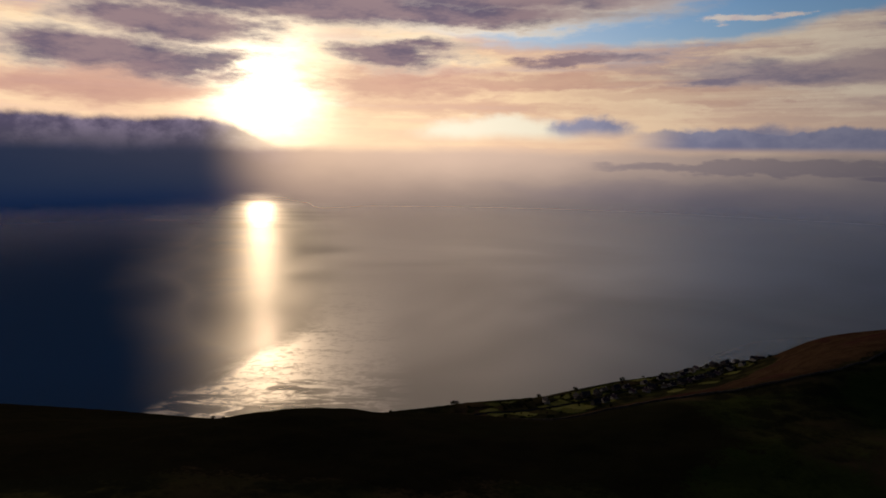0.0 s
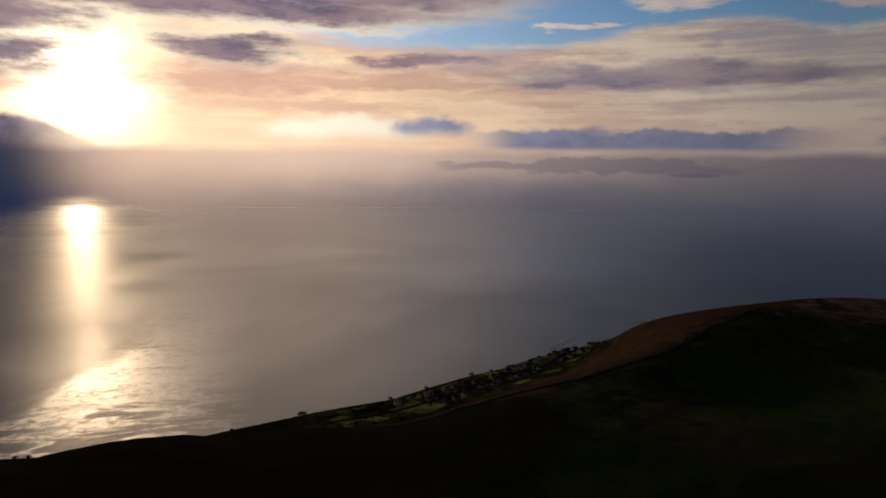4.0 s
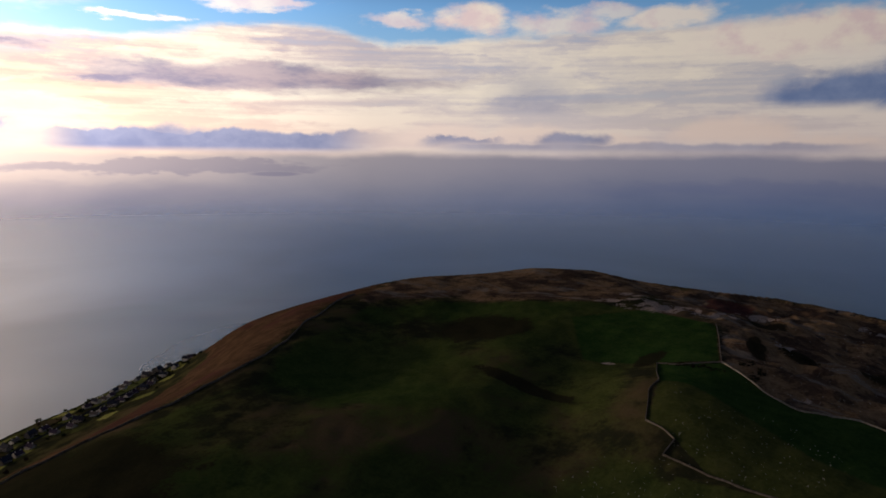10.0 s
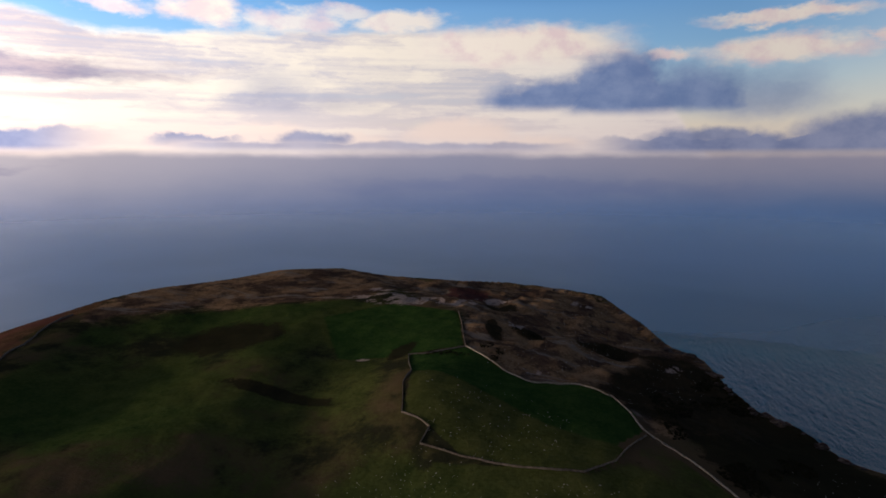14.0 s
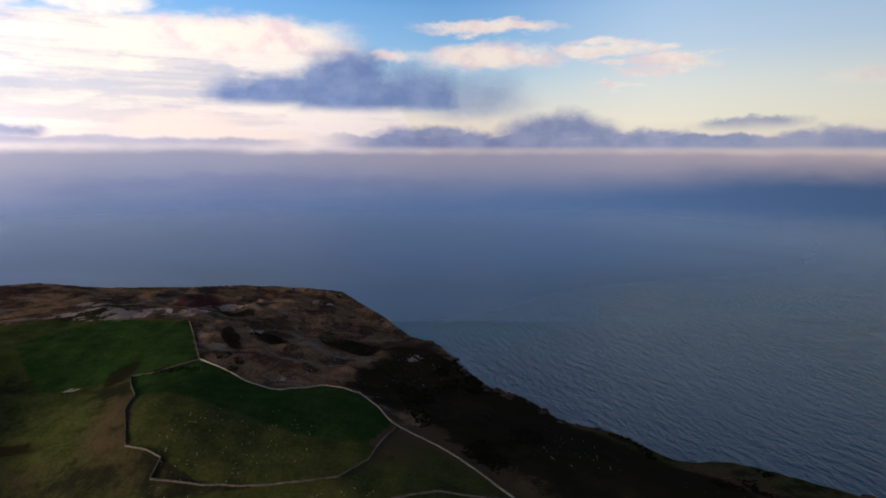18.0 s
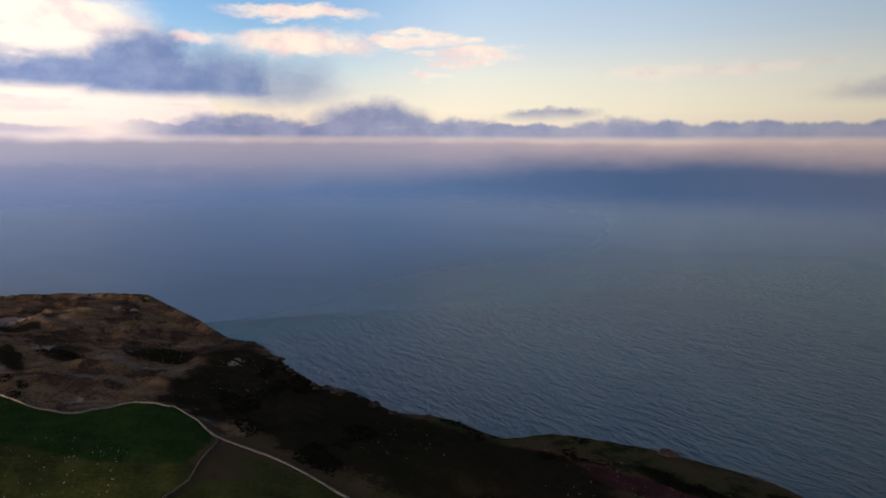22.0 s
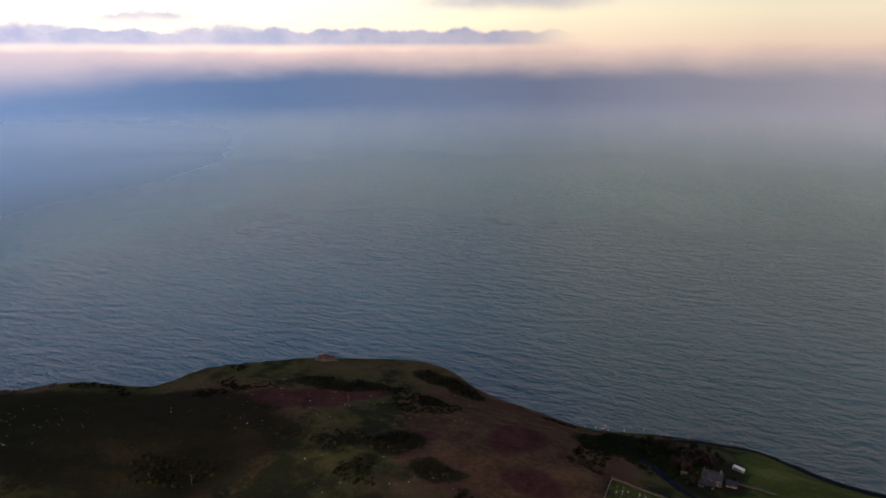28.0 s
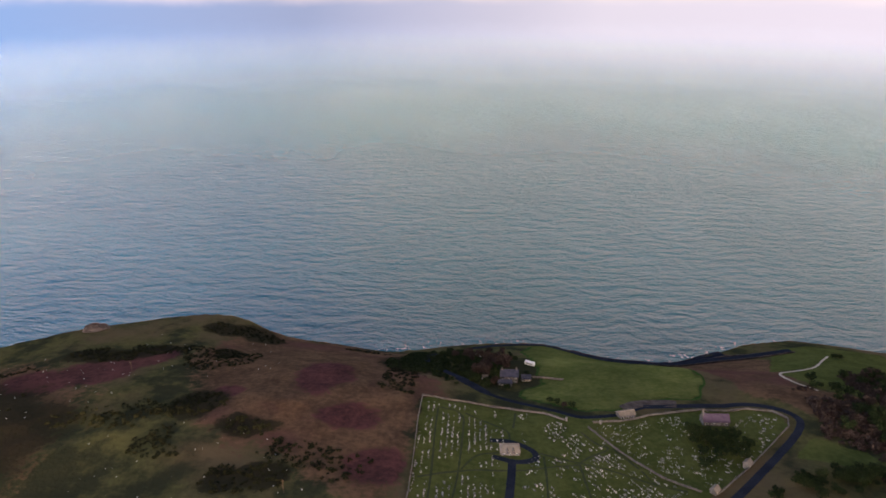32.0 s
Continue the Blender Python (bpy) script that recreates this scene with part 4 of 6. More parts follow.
TRACK_FIELD = [(462, 54), (399, -3), (352, -31), (260, -70), (120, -40), (60, 80), (200, 220), (380, 180), (388, 90), (411, 74)]


def growth_at(x, y):
    """Gorse with painted slope shade, heather and bare limestone at places x, y."""
    wx, wy = x + rough(x, y, 16, 3, 41) * 9, y + rough(x, y, 16, 3, 43) * 9

    def patches(spots):
        best = np.zeros(np.shape(x))
        for px, py, long, wide, turn in spots:
            c, s = math.cos(radians(turn)), math.sin(radians(turn))
            u, v = ((wx - px) * c + (wy - py) * s) / long, (-(wx - px) * s + (wy - py) * c) / wide
            best = np.maximum(best, np.clip(1.6 - np.hypot(u, v) * 1.1, 0, 1))
        return best
    slope = soft_inside(x + rough(x, y, 60, 3, 47) * 40, y + rough(x, y, 60, 3, 49) * 40, SHADE_NORTH, 45)
    # wood: shade of the southern slope, painted as dark growth
    wood = soft_inside(x + rough(x, y, 60, 3, 57) * 50, y + rough(x, y, 60, 3, 59) * 50, SHADE_SOUTH, 70) * 1.1
    dense = np.maximum(np.maximum(patches(GORSE_AND_SHADE), wood), slope * (0.95 + 0.7 * rough(x, y, 50, 4, 53)))
    return np.stack([dense, patches(HEATHER), patches(PAVEMENT), np.ones(np.shape(x))], -1)


def grid_mesh(name, xs, ys, height, layers=()):
    X, Y = np.meshgrid(xs, ys)
    Z = height(X.ravel(), Y.ravel())
    co = np.stack([X.ravel(), Y.ravel(), Z], -1)
    nx, ny = len(xs), len(ys)
    a = (np.arange(ny - 1)[:, None] * nx + np.arange(nx - 1)[None, :]).ravel()
    quads = np.stack([a, a + 1, a + nx + 1, a + nx], -1)
    quads = quads[co[quads, 2].max(1) > -7.5]
    me = bpy.data.meshes.new(name)
    me.vertices.add(len(co))
    me.vertices.foreach_set("co", co.ravel())
    me.loops.add(quads.size)
    me.loops.foreach_set("vertex_index", quads.ravel().astype(np.int32))
    me.polygons.add(len(quads))
    me.polygons.foreach_set("loop_start", np.arange(0, quads.size, 4, dtype=np.int32))
    me.polygons.foreach_set("use_smooth", np.ones(len(quads), bool))
    me.update(calc_edges=True)
    for key, layer in layers:
        at = me.color_attributes.new(key, "FLOAT_COLOR", "POINT")
        at.data.foreach_set("color", layer(X.ravel(), Y.ravel()).astype(np.float32).ravel())
    return me


def steps(start, stop, fine_from, fine_to, fine, coarse):
    return np.concatenate([np.arange(start, fine_from, coarse), np.arange(fine_from, fine_to, fine), np.arange(fine_to, stop + coarse, coarse)])


XS, YS = steps(-1480, 1120, -180, 1060, 4.0, 25.0), steps(-700, 1060, -560, 1000, 4.0, 25.0)
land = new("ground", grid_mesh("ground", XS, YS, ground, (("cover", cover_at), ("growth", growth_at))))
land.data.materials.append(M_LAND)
tagged(land, "rough green and brown headland of turf, bracken and limestone", "headland", kind="structure")


def disc(name, radius, z, mat, rings=24, parts=96, rise=0.0):
    """A round sheet; rise lifts it towards its rim."""
    bm = bmesh.new()
    center = bm.verts.new((0, 0, z))
    foot = z
    last = None
    for k in range(1, rings + 1):
        r = radius * k / rings
        z = foot + rise * max(0.0, (k / rings - 0.12) / 0.88) ** 1.9
        ring = [bm.verts.new((r * math.cos(2 * math.pi * i / parts), r * math.sin(2 * math.pi * i / parts), z)) for i in range(parts)]
        for i in range(parts):
            if last is None:
                bm.faces.new((center, ring[i], ring[(i + 1) % parts]))
            else:
                bm.faces.new((last[i], ring[i], ring[(i + 1) % parts], last[(i + 1) % parts]))
        last = ring
    me = bpy.data.meshes.new(name)
    bm.to_mesh(me)
    bm.free()
    me.materials.append(mat)
    return new(name, me)


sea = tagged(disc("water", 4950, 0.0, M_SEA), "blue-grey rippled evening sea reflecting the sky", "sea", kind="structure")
M_HAZE = material("sea_mist", haze_build(300.0))
bank = tagged(disc("sea_mist", 4900, 9.0, M_HAZE, 40, 128, 62.0), "pale sheet standing for haze over the sea, thickening far out", "mist", kind="stuff")
for face in bank.data.polygons:
    face.use_smooth = True

ZS = np.empty(len(land.data.vertices) * 3)
land.data.vertices.foreach_get("co", ZS)
ZS = ZS.reshape(len(YS), len(XS), 3)[:, :, 2]


def on_ground(x, y):
    """Height of the ground sheet under a place."""
    i = int(np.clip(np.searchsorted(XS, x) - 1, 0, len(XS) - 2))
    j = int(np.clip(np.searchsorted(YS, y) - 1, 0, len(YS) - 2))
    u, v = (x - XS[i]) / (XS[i + 1] - XS[i]), (y - YS[j]) / (YS[j + 1] - YS[j])
    return float((ZS[j, i] * (1 - u) + ZS[j, i + 1] * u) * (1 - v) + (ZS[j + 1, i] * (1 - u) + ZS[j + 1, i + 1] * u) * v)


# ---------------------------------------------------------------- mesh helpers
def mesh_of(name, bm, mat):
    me = bpy.data.meshes.new(name)
    bm.normal_update()
    bm.to_mesh(me)
    bm.free()
    me.materials.append(mat)
    return me


def part(name, bm, mat, parent, label=""):
    ob = new(name, mesh_of(name, bm, mat))
    ob.parent = parent
    if label:
        tagged(ob, label)
    return ob


def thing(name, x, y, turn, label, category, group="", sink=0.15, kind=""):
    ob = new(name)
    ob.matrix_world = pose(x, y, on_ground(x, y) - sink, 0, 0, turn)
    return tagged(ob, label, category, group, kind)


def box(bm, x0, x1, y0, y1, z0, z1, bevel=0.0):
    v = [bm.verts.new((x, y, z)) for z in (z0, z1) for x, y in ((x0, y0), (x1, y0), (x1, y1), (x0, y1))]
    for f in ((3, 2, 1, 0), (4, 5, 6, 7), (0, 1, 5, 4), (1, 2, 6, 5), (2, 3, 7, 6), (3, 0, 4, 7)):
        bm.faces.new([v[i] for i in f])
    if bevel:
        bmesh.ops.bevel(bm, geom=list(bm.edges), offset=bevel, segments=1, affect="EDGES")
    return bm


def boxed(*a, bevel=0.0):
    return box(bmesh.new(), *a, bevel=bevel)


def prism(bm, section, x0, x1):
    """A section of (y, z) points drawn out along x."""
    a = [bm.verts.new((x0, y, z)) for y, z in section]
    b = [bm.verts.new((x1, y, z)) for y, z in section]
    n = len(section)
    bm.faces.new(a[::-1])
    bm.faces.new(b)
    for i in range(n):
        bm.faces.new((a[i], a[(i + 1) % n], b[(i + 1) % n], b[i]))
    return bm


def tube(bm, a, b, ra, rb, sides=6):
    a, b = Vector(a), Vector(b)
    way = (b - a).normalized()
    side = way.orthogonal().normalized()
    up = way.cross(side)
    rings = [[bm.verts.new(c + (side * math.cos(t) + up * math.sin(t)) * r) for t in (2 * math.pi * k / sides for k in range(sides))] for c, r in ((a, ra), (b, rb))]
    for k in range(sides):
        bm.faces.new((rings[0][k], rings[0][(k + 1) % sides], rings[1][(k + 1) % sides], rings[1][k]))
    bm.faces.new(rings[1])
    bm.faces.new(rings[0][::-1])
    return bm


def raw(name, co, faces, mat):
    me = bpy.data.meshes.new(name)
    me.from_pydata(co, [], faces)
    me.update()
    me.materials.append(mat)
    return me


def along(line, step):
    """Places every step metres along a line, with the side direction."""
    pts = [Vector(p[:2]) for p in line]
    out = []
    for a, b in zip(pts, pts[1:]):
        n = max(1, round((b - a).length / step))
        out += [a.lerp(b, k / n) for k in range(n)]
    out.append(pts[-1])
    res = []
    for k, p in enumerate(out):
        w = (out[min(k + 1, len(out) - 1)] - out[max(k - 1, 0)]).normalized()
        res.append((p.x, p.y, -w.y, w.x))
    return res


def rounded(line, times=2):
    for _ in range(times):
        out = [line[0]]
        for a, b in zip(line, line[1:]):
            out += [(a[0] * 0.75 + b[0] * 0.25, a[1] * 0.75 + b[1] * 0.25), (a[0] * 0.25 + b[0] * 0.75, a[1] * 0.25 + b[1] * 0.75)]
        line = out + [line[-1]]
    return line


def strip(name, line, width, lift, mat, label, category, ragged=0.0):
    """A road or track laid over the ground."""
    co, faces = [], []
    rng = random.Random(len(line) * 7)
    for k, (x, y, sx, sy) in enumerate(along(rounded(line), 2.5)):
        w = width / 2 * (1 + ragged * rng.uniform(-1, 1))
        zs = [on_ground(x + sx * w * s, y + sy * w * s) for s in (-1, -0.5, 0, 0.5, 1)]
        mid = max(zs[1:4])
        for s, z in zip((-1.0, -0.5, 0.0, 0.5, 1.0), zs):
            co.append((x + sx * w * s, y + sy * w * s, max(z, mid - 0.25) + lift))
        if k:
            b = (k - 1) * 5
            faces += [(b + i, b + i + 1, b + i + 6, b + i + 5) for i in range(4)]
    n = len(co)
    rim = [i for i in range(0, n, 5)] + [i for i in range(n - 1, 0, -5)]
    base = len(co)
    co += [(co[i][0], co[i][1], co[i][2] - 1.2) for i in rim]
    faces += [(rim[k], rim[(k + 1) % len(rim)], base + (k + 1) % len(rim), base + k) for k in range(len(rim))]
    return tagged(new(name, raw(name, co, faces, mat)), label, category, kind="structure")


def stone_wall(line, height=1.1, width=0.5, label="grey dry-stone field wall standing on the turf", mat=None):
    """A dry-stone wall that follows the ground, with a ragged row of coping stones."""
    rng = random.Random(int(abs(line[0][0] * 3 + line[0][1])))
    x0, y0 = line[0]
    holder = new("dry_stone_wall")
    holder.location = (x0, y0, on_ground(x0, y0))
    tagged(holder, label, "stone wall", "dry-stone walls of the headland")
    co, faces, cap, cap_f = [], [], [], []
    ox, oy, oz = holder.location
    pts = along(line, 2.2)
    for k, (x, y, sx, sy) in enumerate(pts):
        z = on_ground(x, y) - oz
        h = height * rng.uniform(0.86, 1.1)
        j = rng.uniform(-0.12, 0.12)
        x, y = x - ox + sx * j, y - oy + sy * j
        w, t = width / 2, width / 2 * 0.62
        co += [(x - sx * w, y - sy * w, z - 0.8), (x - sx * t, y - sy * t, z + h), (x + sx * t, y + sy * t, z + h), (x + sx * w, y + sy * w, z - 0.8)]
        if k:
            b = (k - 1) * 4
            faces += [(b, b + 1, b + 5, b + 4), (b + 1, b + 2, b + 6, b + 5), (b + 2, b + 3, b + 7, b + 6)]
    faces += [(0, 3, 2, 1), (len(co) - 4, len(co) - 3, len(co) - 2, len(co) - 1)]
    for k, (x, y, sx, sy) in enumerate(along(line, 1.1)):
        if rng.random() < 0.12:
            continue
        z = on_ground(x, y) - oz + height * 0.93
        x, y = x - ox, y - oy
        a, b, h = rng.uniform(0.3, 0.5), rng.uniform(0.22, 0.42) * min(1.0, width / 0.5), rng.uniform(0.15, 0.4)
        n = len(cap)
        for dz in (0, h):
            for u, v in ((-1, -1), (1, -1), (1, 1), (-1, 1)):
                cap.append((x + sy * a * u + sx * b * v, y - sx * a * u + sy * b * v, z + dz * rng.uniform(0.7, 1)))
        cap_f += [(n + 4, n + 5, n + 6, n + 7), (n, n + 1, n + 5, n + 4), (n + 1, n + 2, n + 6, n + 5), (n + 2, n + 3, n + 7, n + 6), (n + 3, n, n + 4, n + 7)]
    for name, c, f in (("wall_body", co, faces), ("coping", cap, cap_f)):
        o = new(name, raw(name, c, f, mat or M_WALL))
        o.parent = holder
    return holder


# ---------------------------------------------------------------- roads, tracks and field walls
LANE = [(172, -262), (158, -252), (143, -247), (125, -241), (108, -234), (97, -230), (83, -237), (68, -252), (40, -261), (15, -271), (-2, -266), (-7, -255), (8, -226), (32, -187), (62, -140), (80, -100)]
MARINE = [(150, -250), (185, -275), (205, -300), (205, -328), (201, -350), (193, -368), (174, -384), (140, -395), (118, -388), (90, -371), (60, -378), (28, -398), (2, -416), (-40, -430)]
strip("road", LANE[:8], 2.8, 0.14, M_ROAD, "narrow dark asphalt lane past the farmhouse", "road")
strip("road", LANE[7:], 3.5, 0.15, M_ROAD, "dark asphalt lane round the churchyard", "road")
strip("road", MARINE, 3.6, 0.16, M_ROAD, "narrow dark asphalt drive above the sea cliffs", "road")
strip("road", [(78, -247), (70, -255), (58, -259), (52, -259)], 6.5, 0.18, M_ROCK, "grey gravel parking bay beside the lane", "road")
strip("path", [(124, -184), (121, -165), (118, -140), (115, -100)], 3.6, 0.12, M_ROAD, "dark asphalt path to the burial chapel", "path")
strip("path", [(137, -196), (128, -199), (117, -196), (113, -188), (121, -183), (133, -184)], 3.0, 0.12, M_ROAD, "dark asphalt path round the burial chapel", "path")
GRAVE_PATHS = [[(168, -215), (155, -217), (150, -196), (145, -171), (142, -150)], [(168, -215), (163, -193), (156, -167), (150, -140)], [(119, -195), (109, -192), (95, -190), (80, -188), (63, -186), (50, -186)],
               [(131, -188), (140, -183), (143, -175), (144, -171)], [(160, -159), (144, -171), (124, -176), (109, -182), (95, -189)], [(111, -191), (107, -173), (103, -150)], [(97, -216), (89, -208), (82, -207), (91, -197), (95, -190)],
               [(155, -217), (131, -210), (128, -199)], [(131, -229), (129, -212)], [(82, -207), (72, -198), (63, -186)], [(95, -189), (90, -172), (86, -160)]]
for line in GRAVE_PATHS:
    strip("path", line, 0.95, 0.07, M_MOSS, "mossy dark path between the graves", "path", 0.25)
TRACK_LINE = [(529, 86), (505, 71), (477, 59), (451, 38), (429, 18), (402, 1), (382, -12.5), (351, -32.5), (313.5, -55.5), (260, -83)]
strip("track", TRACK_LINE, 1.0, 0.16, M_TRACK, "pale stony track along the field wall", "track", 0.15)
strip("track", [(-23, -300), (-15, -313), (-11, -328), (-13, -341), (-18, -349), (-38, -362), (-54, -400), (-60, -415)], 1.5, 0.14, M_TRACK, "pale winding footpath through rough grass", "path", 0.15)

strip("road", MARINE[8:], 6.5, 0.2, M_ROAD, "dark asphalt drive along the cliff top", "road")
# two dark strips laid on the slope seaward of the drive
for off, wide in ((8.5, 4.5), (15.0, 4.0)):
    strip("road", [(x + off * 0.35, y - off) for x, y in MARINE[9:13]], wide, 0.25, M_ROAD, "dark strip along the slope below the cliff drive", "road")
stone_wall([(x + 2.5, y - 4.0) for x, y in MARINE[9:]], 1.3, 0.5, "dark rough parapet wall beside the cliff drive", M_ROCK)
stone_wall([(x - 1.5, y + 4.2) for x, y in MARINE[10:]], 1.1, 0.5, "dark rough retaining wall beside the cliff drive", M_ROCK)
stone_wall([(691, 262), (640, 242), (583, 221)])
stone_wall([(583, 221), (569, 236), (559, 247), (557, 267)])
stone_wall([(557, 267), (540, 260), (523, 253), (489, 237), (476, 236), (464, 234), (445, 226), (421, 217), (415, 203), (408, 192), (393, 193)])
stone_wall([(393, 193), (386, 163), (383, 128), (384, 108), (388, 90), (400, 82), (411, 74), (440, 66), (465, 58)])
stone_wall([(583, 221), (560, 193), (537, 167), (530, 154), (528, 144), (532, 128), (538, 112), (534, 98), (526, 88)], label="pale limestone field wall above the heath", mat=M_KERB)
stone_wall([(x - 0.7, y + 1.1) for x, y in TRACK_LINE[:-1]], label="pale limestone wall beside the stony track", mat=M_KERB)
stone_wall([(384, -9), (383, 12), (382, 33), (370, 60)], 1.0, 0.6)
stone_wall([(60, 560), (100, 535), (133, 522), (172, 516), (219, 516), (256, 518), (293, 524), (339, 536), (380, 562), (428, 597), (475, 628), (525, 658), (570, 680)], 1.5, 0.9, "dark dry-stone wall along the brow of the slope")
stone_wall([(179, -223), (174, -201), (168, -179), (160, -148), (152, -110)], 1.0, 0.3, "pale stone boundary wall of the cemetery")
stone_wall([(179, -223), (156, -229), (135, -232.5), (117, -231), (106, -226)], 1.0, 0.3, "stone boundary wall of the cemetery beside the lane")
stone_wall([(94, -221), (86, -213), (78, -205), (63, -194), (45, -187)], 1.0, 0.3, "stone wall between churchyard and cemetery")
stone_wall([(92, -226), (80, -232), (66, -243), (41, -256), (30, -259), (18, -264), (6, -264), (0, -258), (1, -250), (10, -234), (25, -209), (38, -189)], 1.0, 0.3, "stone churchyard wall beside the lane")


# ---------------------------------------------------------------- trees and scrub
def leaves(seed, count, size, spots):
    """Small leaf clumps set in and round the given balls (x, y, z, radius)."""
    rng = np.random.default_rng(seed)
    co, faces = [], []
    for k in range(count):
        x, y, z, r = spots[k % len(spots)]
        d = rng.normal(size=3)
        d /= np.linalg.norm(d)
        p = np.array((x, y, z)) + d * r * rng.uniform(0.45, 1.05) * np.array((1, 1, 0.85))
        a = rng.normal(size=3)
        a /= np.linalg.norm(a)
        b = np.cross(a, d + 0.3 * rng.normal(size=3))
        b /= np.linalg.norm(b) + 1e-9
        s = size * rng.uniform(0.6, 1.4)
        n = len(co)
        co += [tuple(p + a * s), tuple(p + b * s * 0.7), tuple(p - a * s), tuple(p - b * s * 0.7 + d * s * 0.4)]
        faces.append((n, n + 1, n + 2, n + 3))
    return co, faces


def tree_meshes(seed, height, spread, mat, tall=False):
    rng = random.Random(seed)
    bm = bmesh.new()
    tube(bm, (0, 0, -0.5), (0.1, 0, height * 0.45), height * 0.035, height * 0.022)
    spots = []
    for k in range(7 if not tall else 6):
        t = k / 6.0
        a = k * 2.4 + rng.uniform(-0.4, 0.4)
        if tall:
            z, off, r = height * (0.2 + 0.72 * t), spread * 0.15 * (1 - t), spread * (0.55 - 0.38 * t)
        else:
            z, off, r = height * rng.uniform(0.45, 0.85), spread * rng.uniform(0.25, 0.6), spread * rng.uniform(0.36, 0.55)
        c = (math.cos(a) * off, math.sin(a) * off, z)
        tube(bm, (0.05, 0, height * 0.3), c, height * 0.014, height * 0.005, 4)
        spots.append((*c, r))
    trunk = mesh_of("trunk", bm, M_BARK)
    co, faces = leaves(seed, 420, height * 0.055 + 0.12, spots)
    return trunk, raw("crown", co, faces, mat)


TREES = {
    "round": tree_meshes(1, 7.5, 4.2, M_LEAF), "wide": tree_meshes(2, 6.0, 5.0, M_LEAF), "small": tree_meshes(3, 4.5, 2.8, M_LEAF),
    "tall": tree_meshes(4, 10.0, 3.6, M_LEAF, True), "bare": tree_meshes(5, 7.0, 4.0, M_TWIG), "shrub": tree_meshes(6, 3.0, 2.6, M_LEAF)}


def tree(kind, x, y, scale=1.0, turn=0.0, label="dark evergreen tree with a ragged crown", group="trees of the headland"):
    ob = thing("tree", x, y, turn, label, "tree", group)
    ob.scale = (scale, scale, scale)
    for name, me in zip(("trunk", "crown"), TREES[kind]):
        o = new(name, me)
        o.parent = ob
    return ob


rng = random.Random(12)
# yews and bushes beside the church
for k in range(15):
    x, y = 47 - k * 1.75 + rng.uniform(-1.5, 1.5), -229 + rng.uniform(-6, 5) + (k - 7) * 0.35
    tree(("round", "wide", "round")[k % 3], x, y, rng.uniform(0.55, 0.9), rng.uniform(0, 360), "dark yew tree in the grass of the churchyard", "churchyard yews")
for k, (x, y) in enumerate(((48, -234), (45, -230), (41, -226), (37, -224), (32, -222), (28, -220), (25, -218), (39, -211), (42, -216), (36, -217), (46, -223), (33, -228), (43, -206), (38, -231))):
    tree(("round", "wide")[k % 2], x + rng.uniform(-1, 1), y + rng.uniform(-1, 1), rng.uniform(0.6, 0.95), rng.uniform(0, 360), "dark yew tree in the grass of the churchyard", "churchyard yews")
# more dark trees close about the house
for x, y, kind, sc in ((150, -271, "tall", 0.8), (152, -273, "round", 0.7), (156, -278, "tall", 0.8), (158, -284, "round", 0.75), (160, -286, "tall", 0.7), (149, -291, "bare", 1.1), (152, -296, "bare", 1.2), (157, -303, "bare", 1.1), (150, -302, "bare", 0.9),
                       (165, -280, "wide", 0.8), (169, -286, "wide", 0.8), (174, -292, "round", 0.8), (181, -293, "wide", 0.8), (166, -270, "wide", 0.7), (160, -268, "round", 0.6), (155, -265, "wide", 0.6), (178, -310, "bare", 1.0), (170, -310, "bare", 1.0)):
    tree(kind, x, y, sc, rng.uniform(0, 360), "bare winter tree beside the farmhouse" if kind == "bare" else "dark evergreen tree beside the farmhouse", "trees round the farmhouse")
# trees round the house
for x, y, kind, sc in ((153, -279, "tall", 0.9), (151, -276, "tall", 0.75), (155, -283, "tall", 0.85), (150, -284, "round", 0.7), (154, -290, "bare", 1.1), (158, -297, "bare", 1.2), (163, -303, "bare", 1.0), (162, -290, "bare", 0.9),
                       (168, -296, "round", 0.7), (173, -304, "bare", 0.9), (180, -300, "wide", 0.7), (186, -309, "bare", 0.8), (178, -318, "bare", 0.9), (184, -326, "round", 0.6), (190, -318, "wide", 0.6), (168, -330, "bare", 0.8),
                       (160, -338, "bare", 0.7), (152, -322, "round", 0.55), (147, -313, "small", 0.8), (150, -265, "bare", 0.8), (162, -262, "round", 0.6), (170, -271, "wide", 0.6), (178, -282, "round", 0.6), (188, -290, "small", 1.0),
                       (195, -310, "small", 1.0), (197, -335, "shrub", 1.2), (112, -246, "wide", 0.5), (108, -241, "bare", 0.5), (104, -243, "shrub", 1.0), (116, -248, "shrub", 0.9), (142, -262, "shrub", 1.0), (135, -285, "shrub", 0.9)):
    tree(kind, x, y, sc, rng.uniform(0, 360), "bare winter tree beside the farmhouse" if kind == "bare" else "dark evergreen tree beside the farmhouse", "trees round the farmhouse")
# thicket in the hollow east of the church
for k in range(44):
    x, y = rng.choice(((-52, -296), (-60, -318), (-68, -340), (-40, -278), (-33, -258), (-44, -262)))
    tree(rng.choice(("bare", "bare", "wide", "round")), x + rng.gauss(0, 7), y + rng.gauss(0, 7), rng.uniform(0.6, 1.0), rng.uniform(0, 360), "leafless scrub tree in a dark thicket", "thicket in the hollow")
for k in range(46):
    x, y = -20 - rng.uniform(0, 75), -318 + rng.uniform(-40, 45)
    if y < -318 and x > -45:
        continue
    tree(rng.choice(("bare", "wide", "shrub", "round")), x, y, rng.uniform(0.5, 0.95), rng.uniform(0, 360), "leafless scrub tree in a dark thicket", "thicket in the hollow")
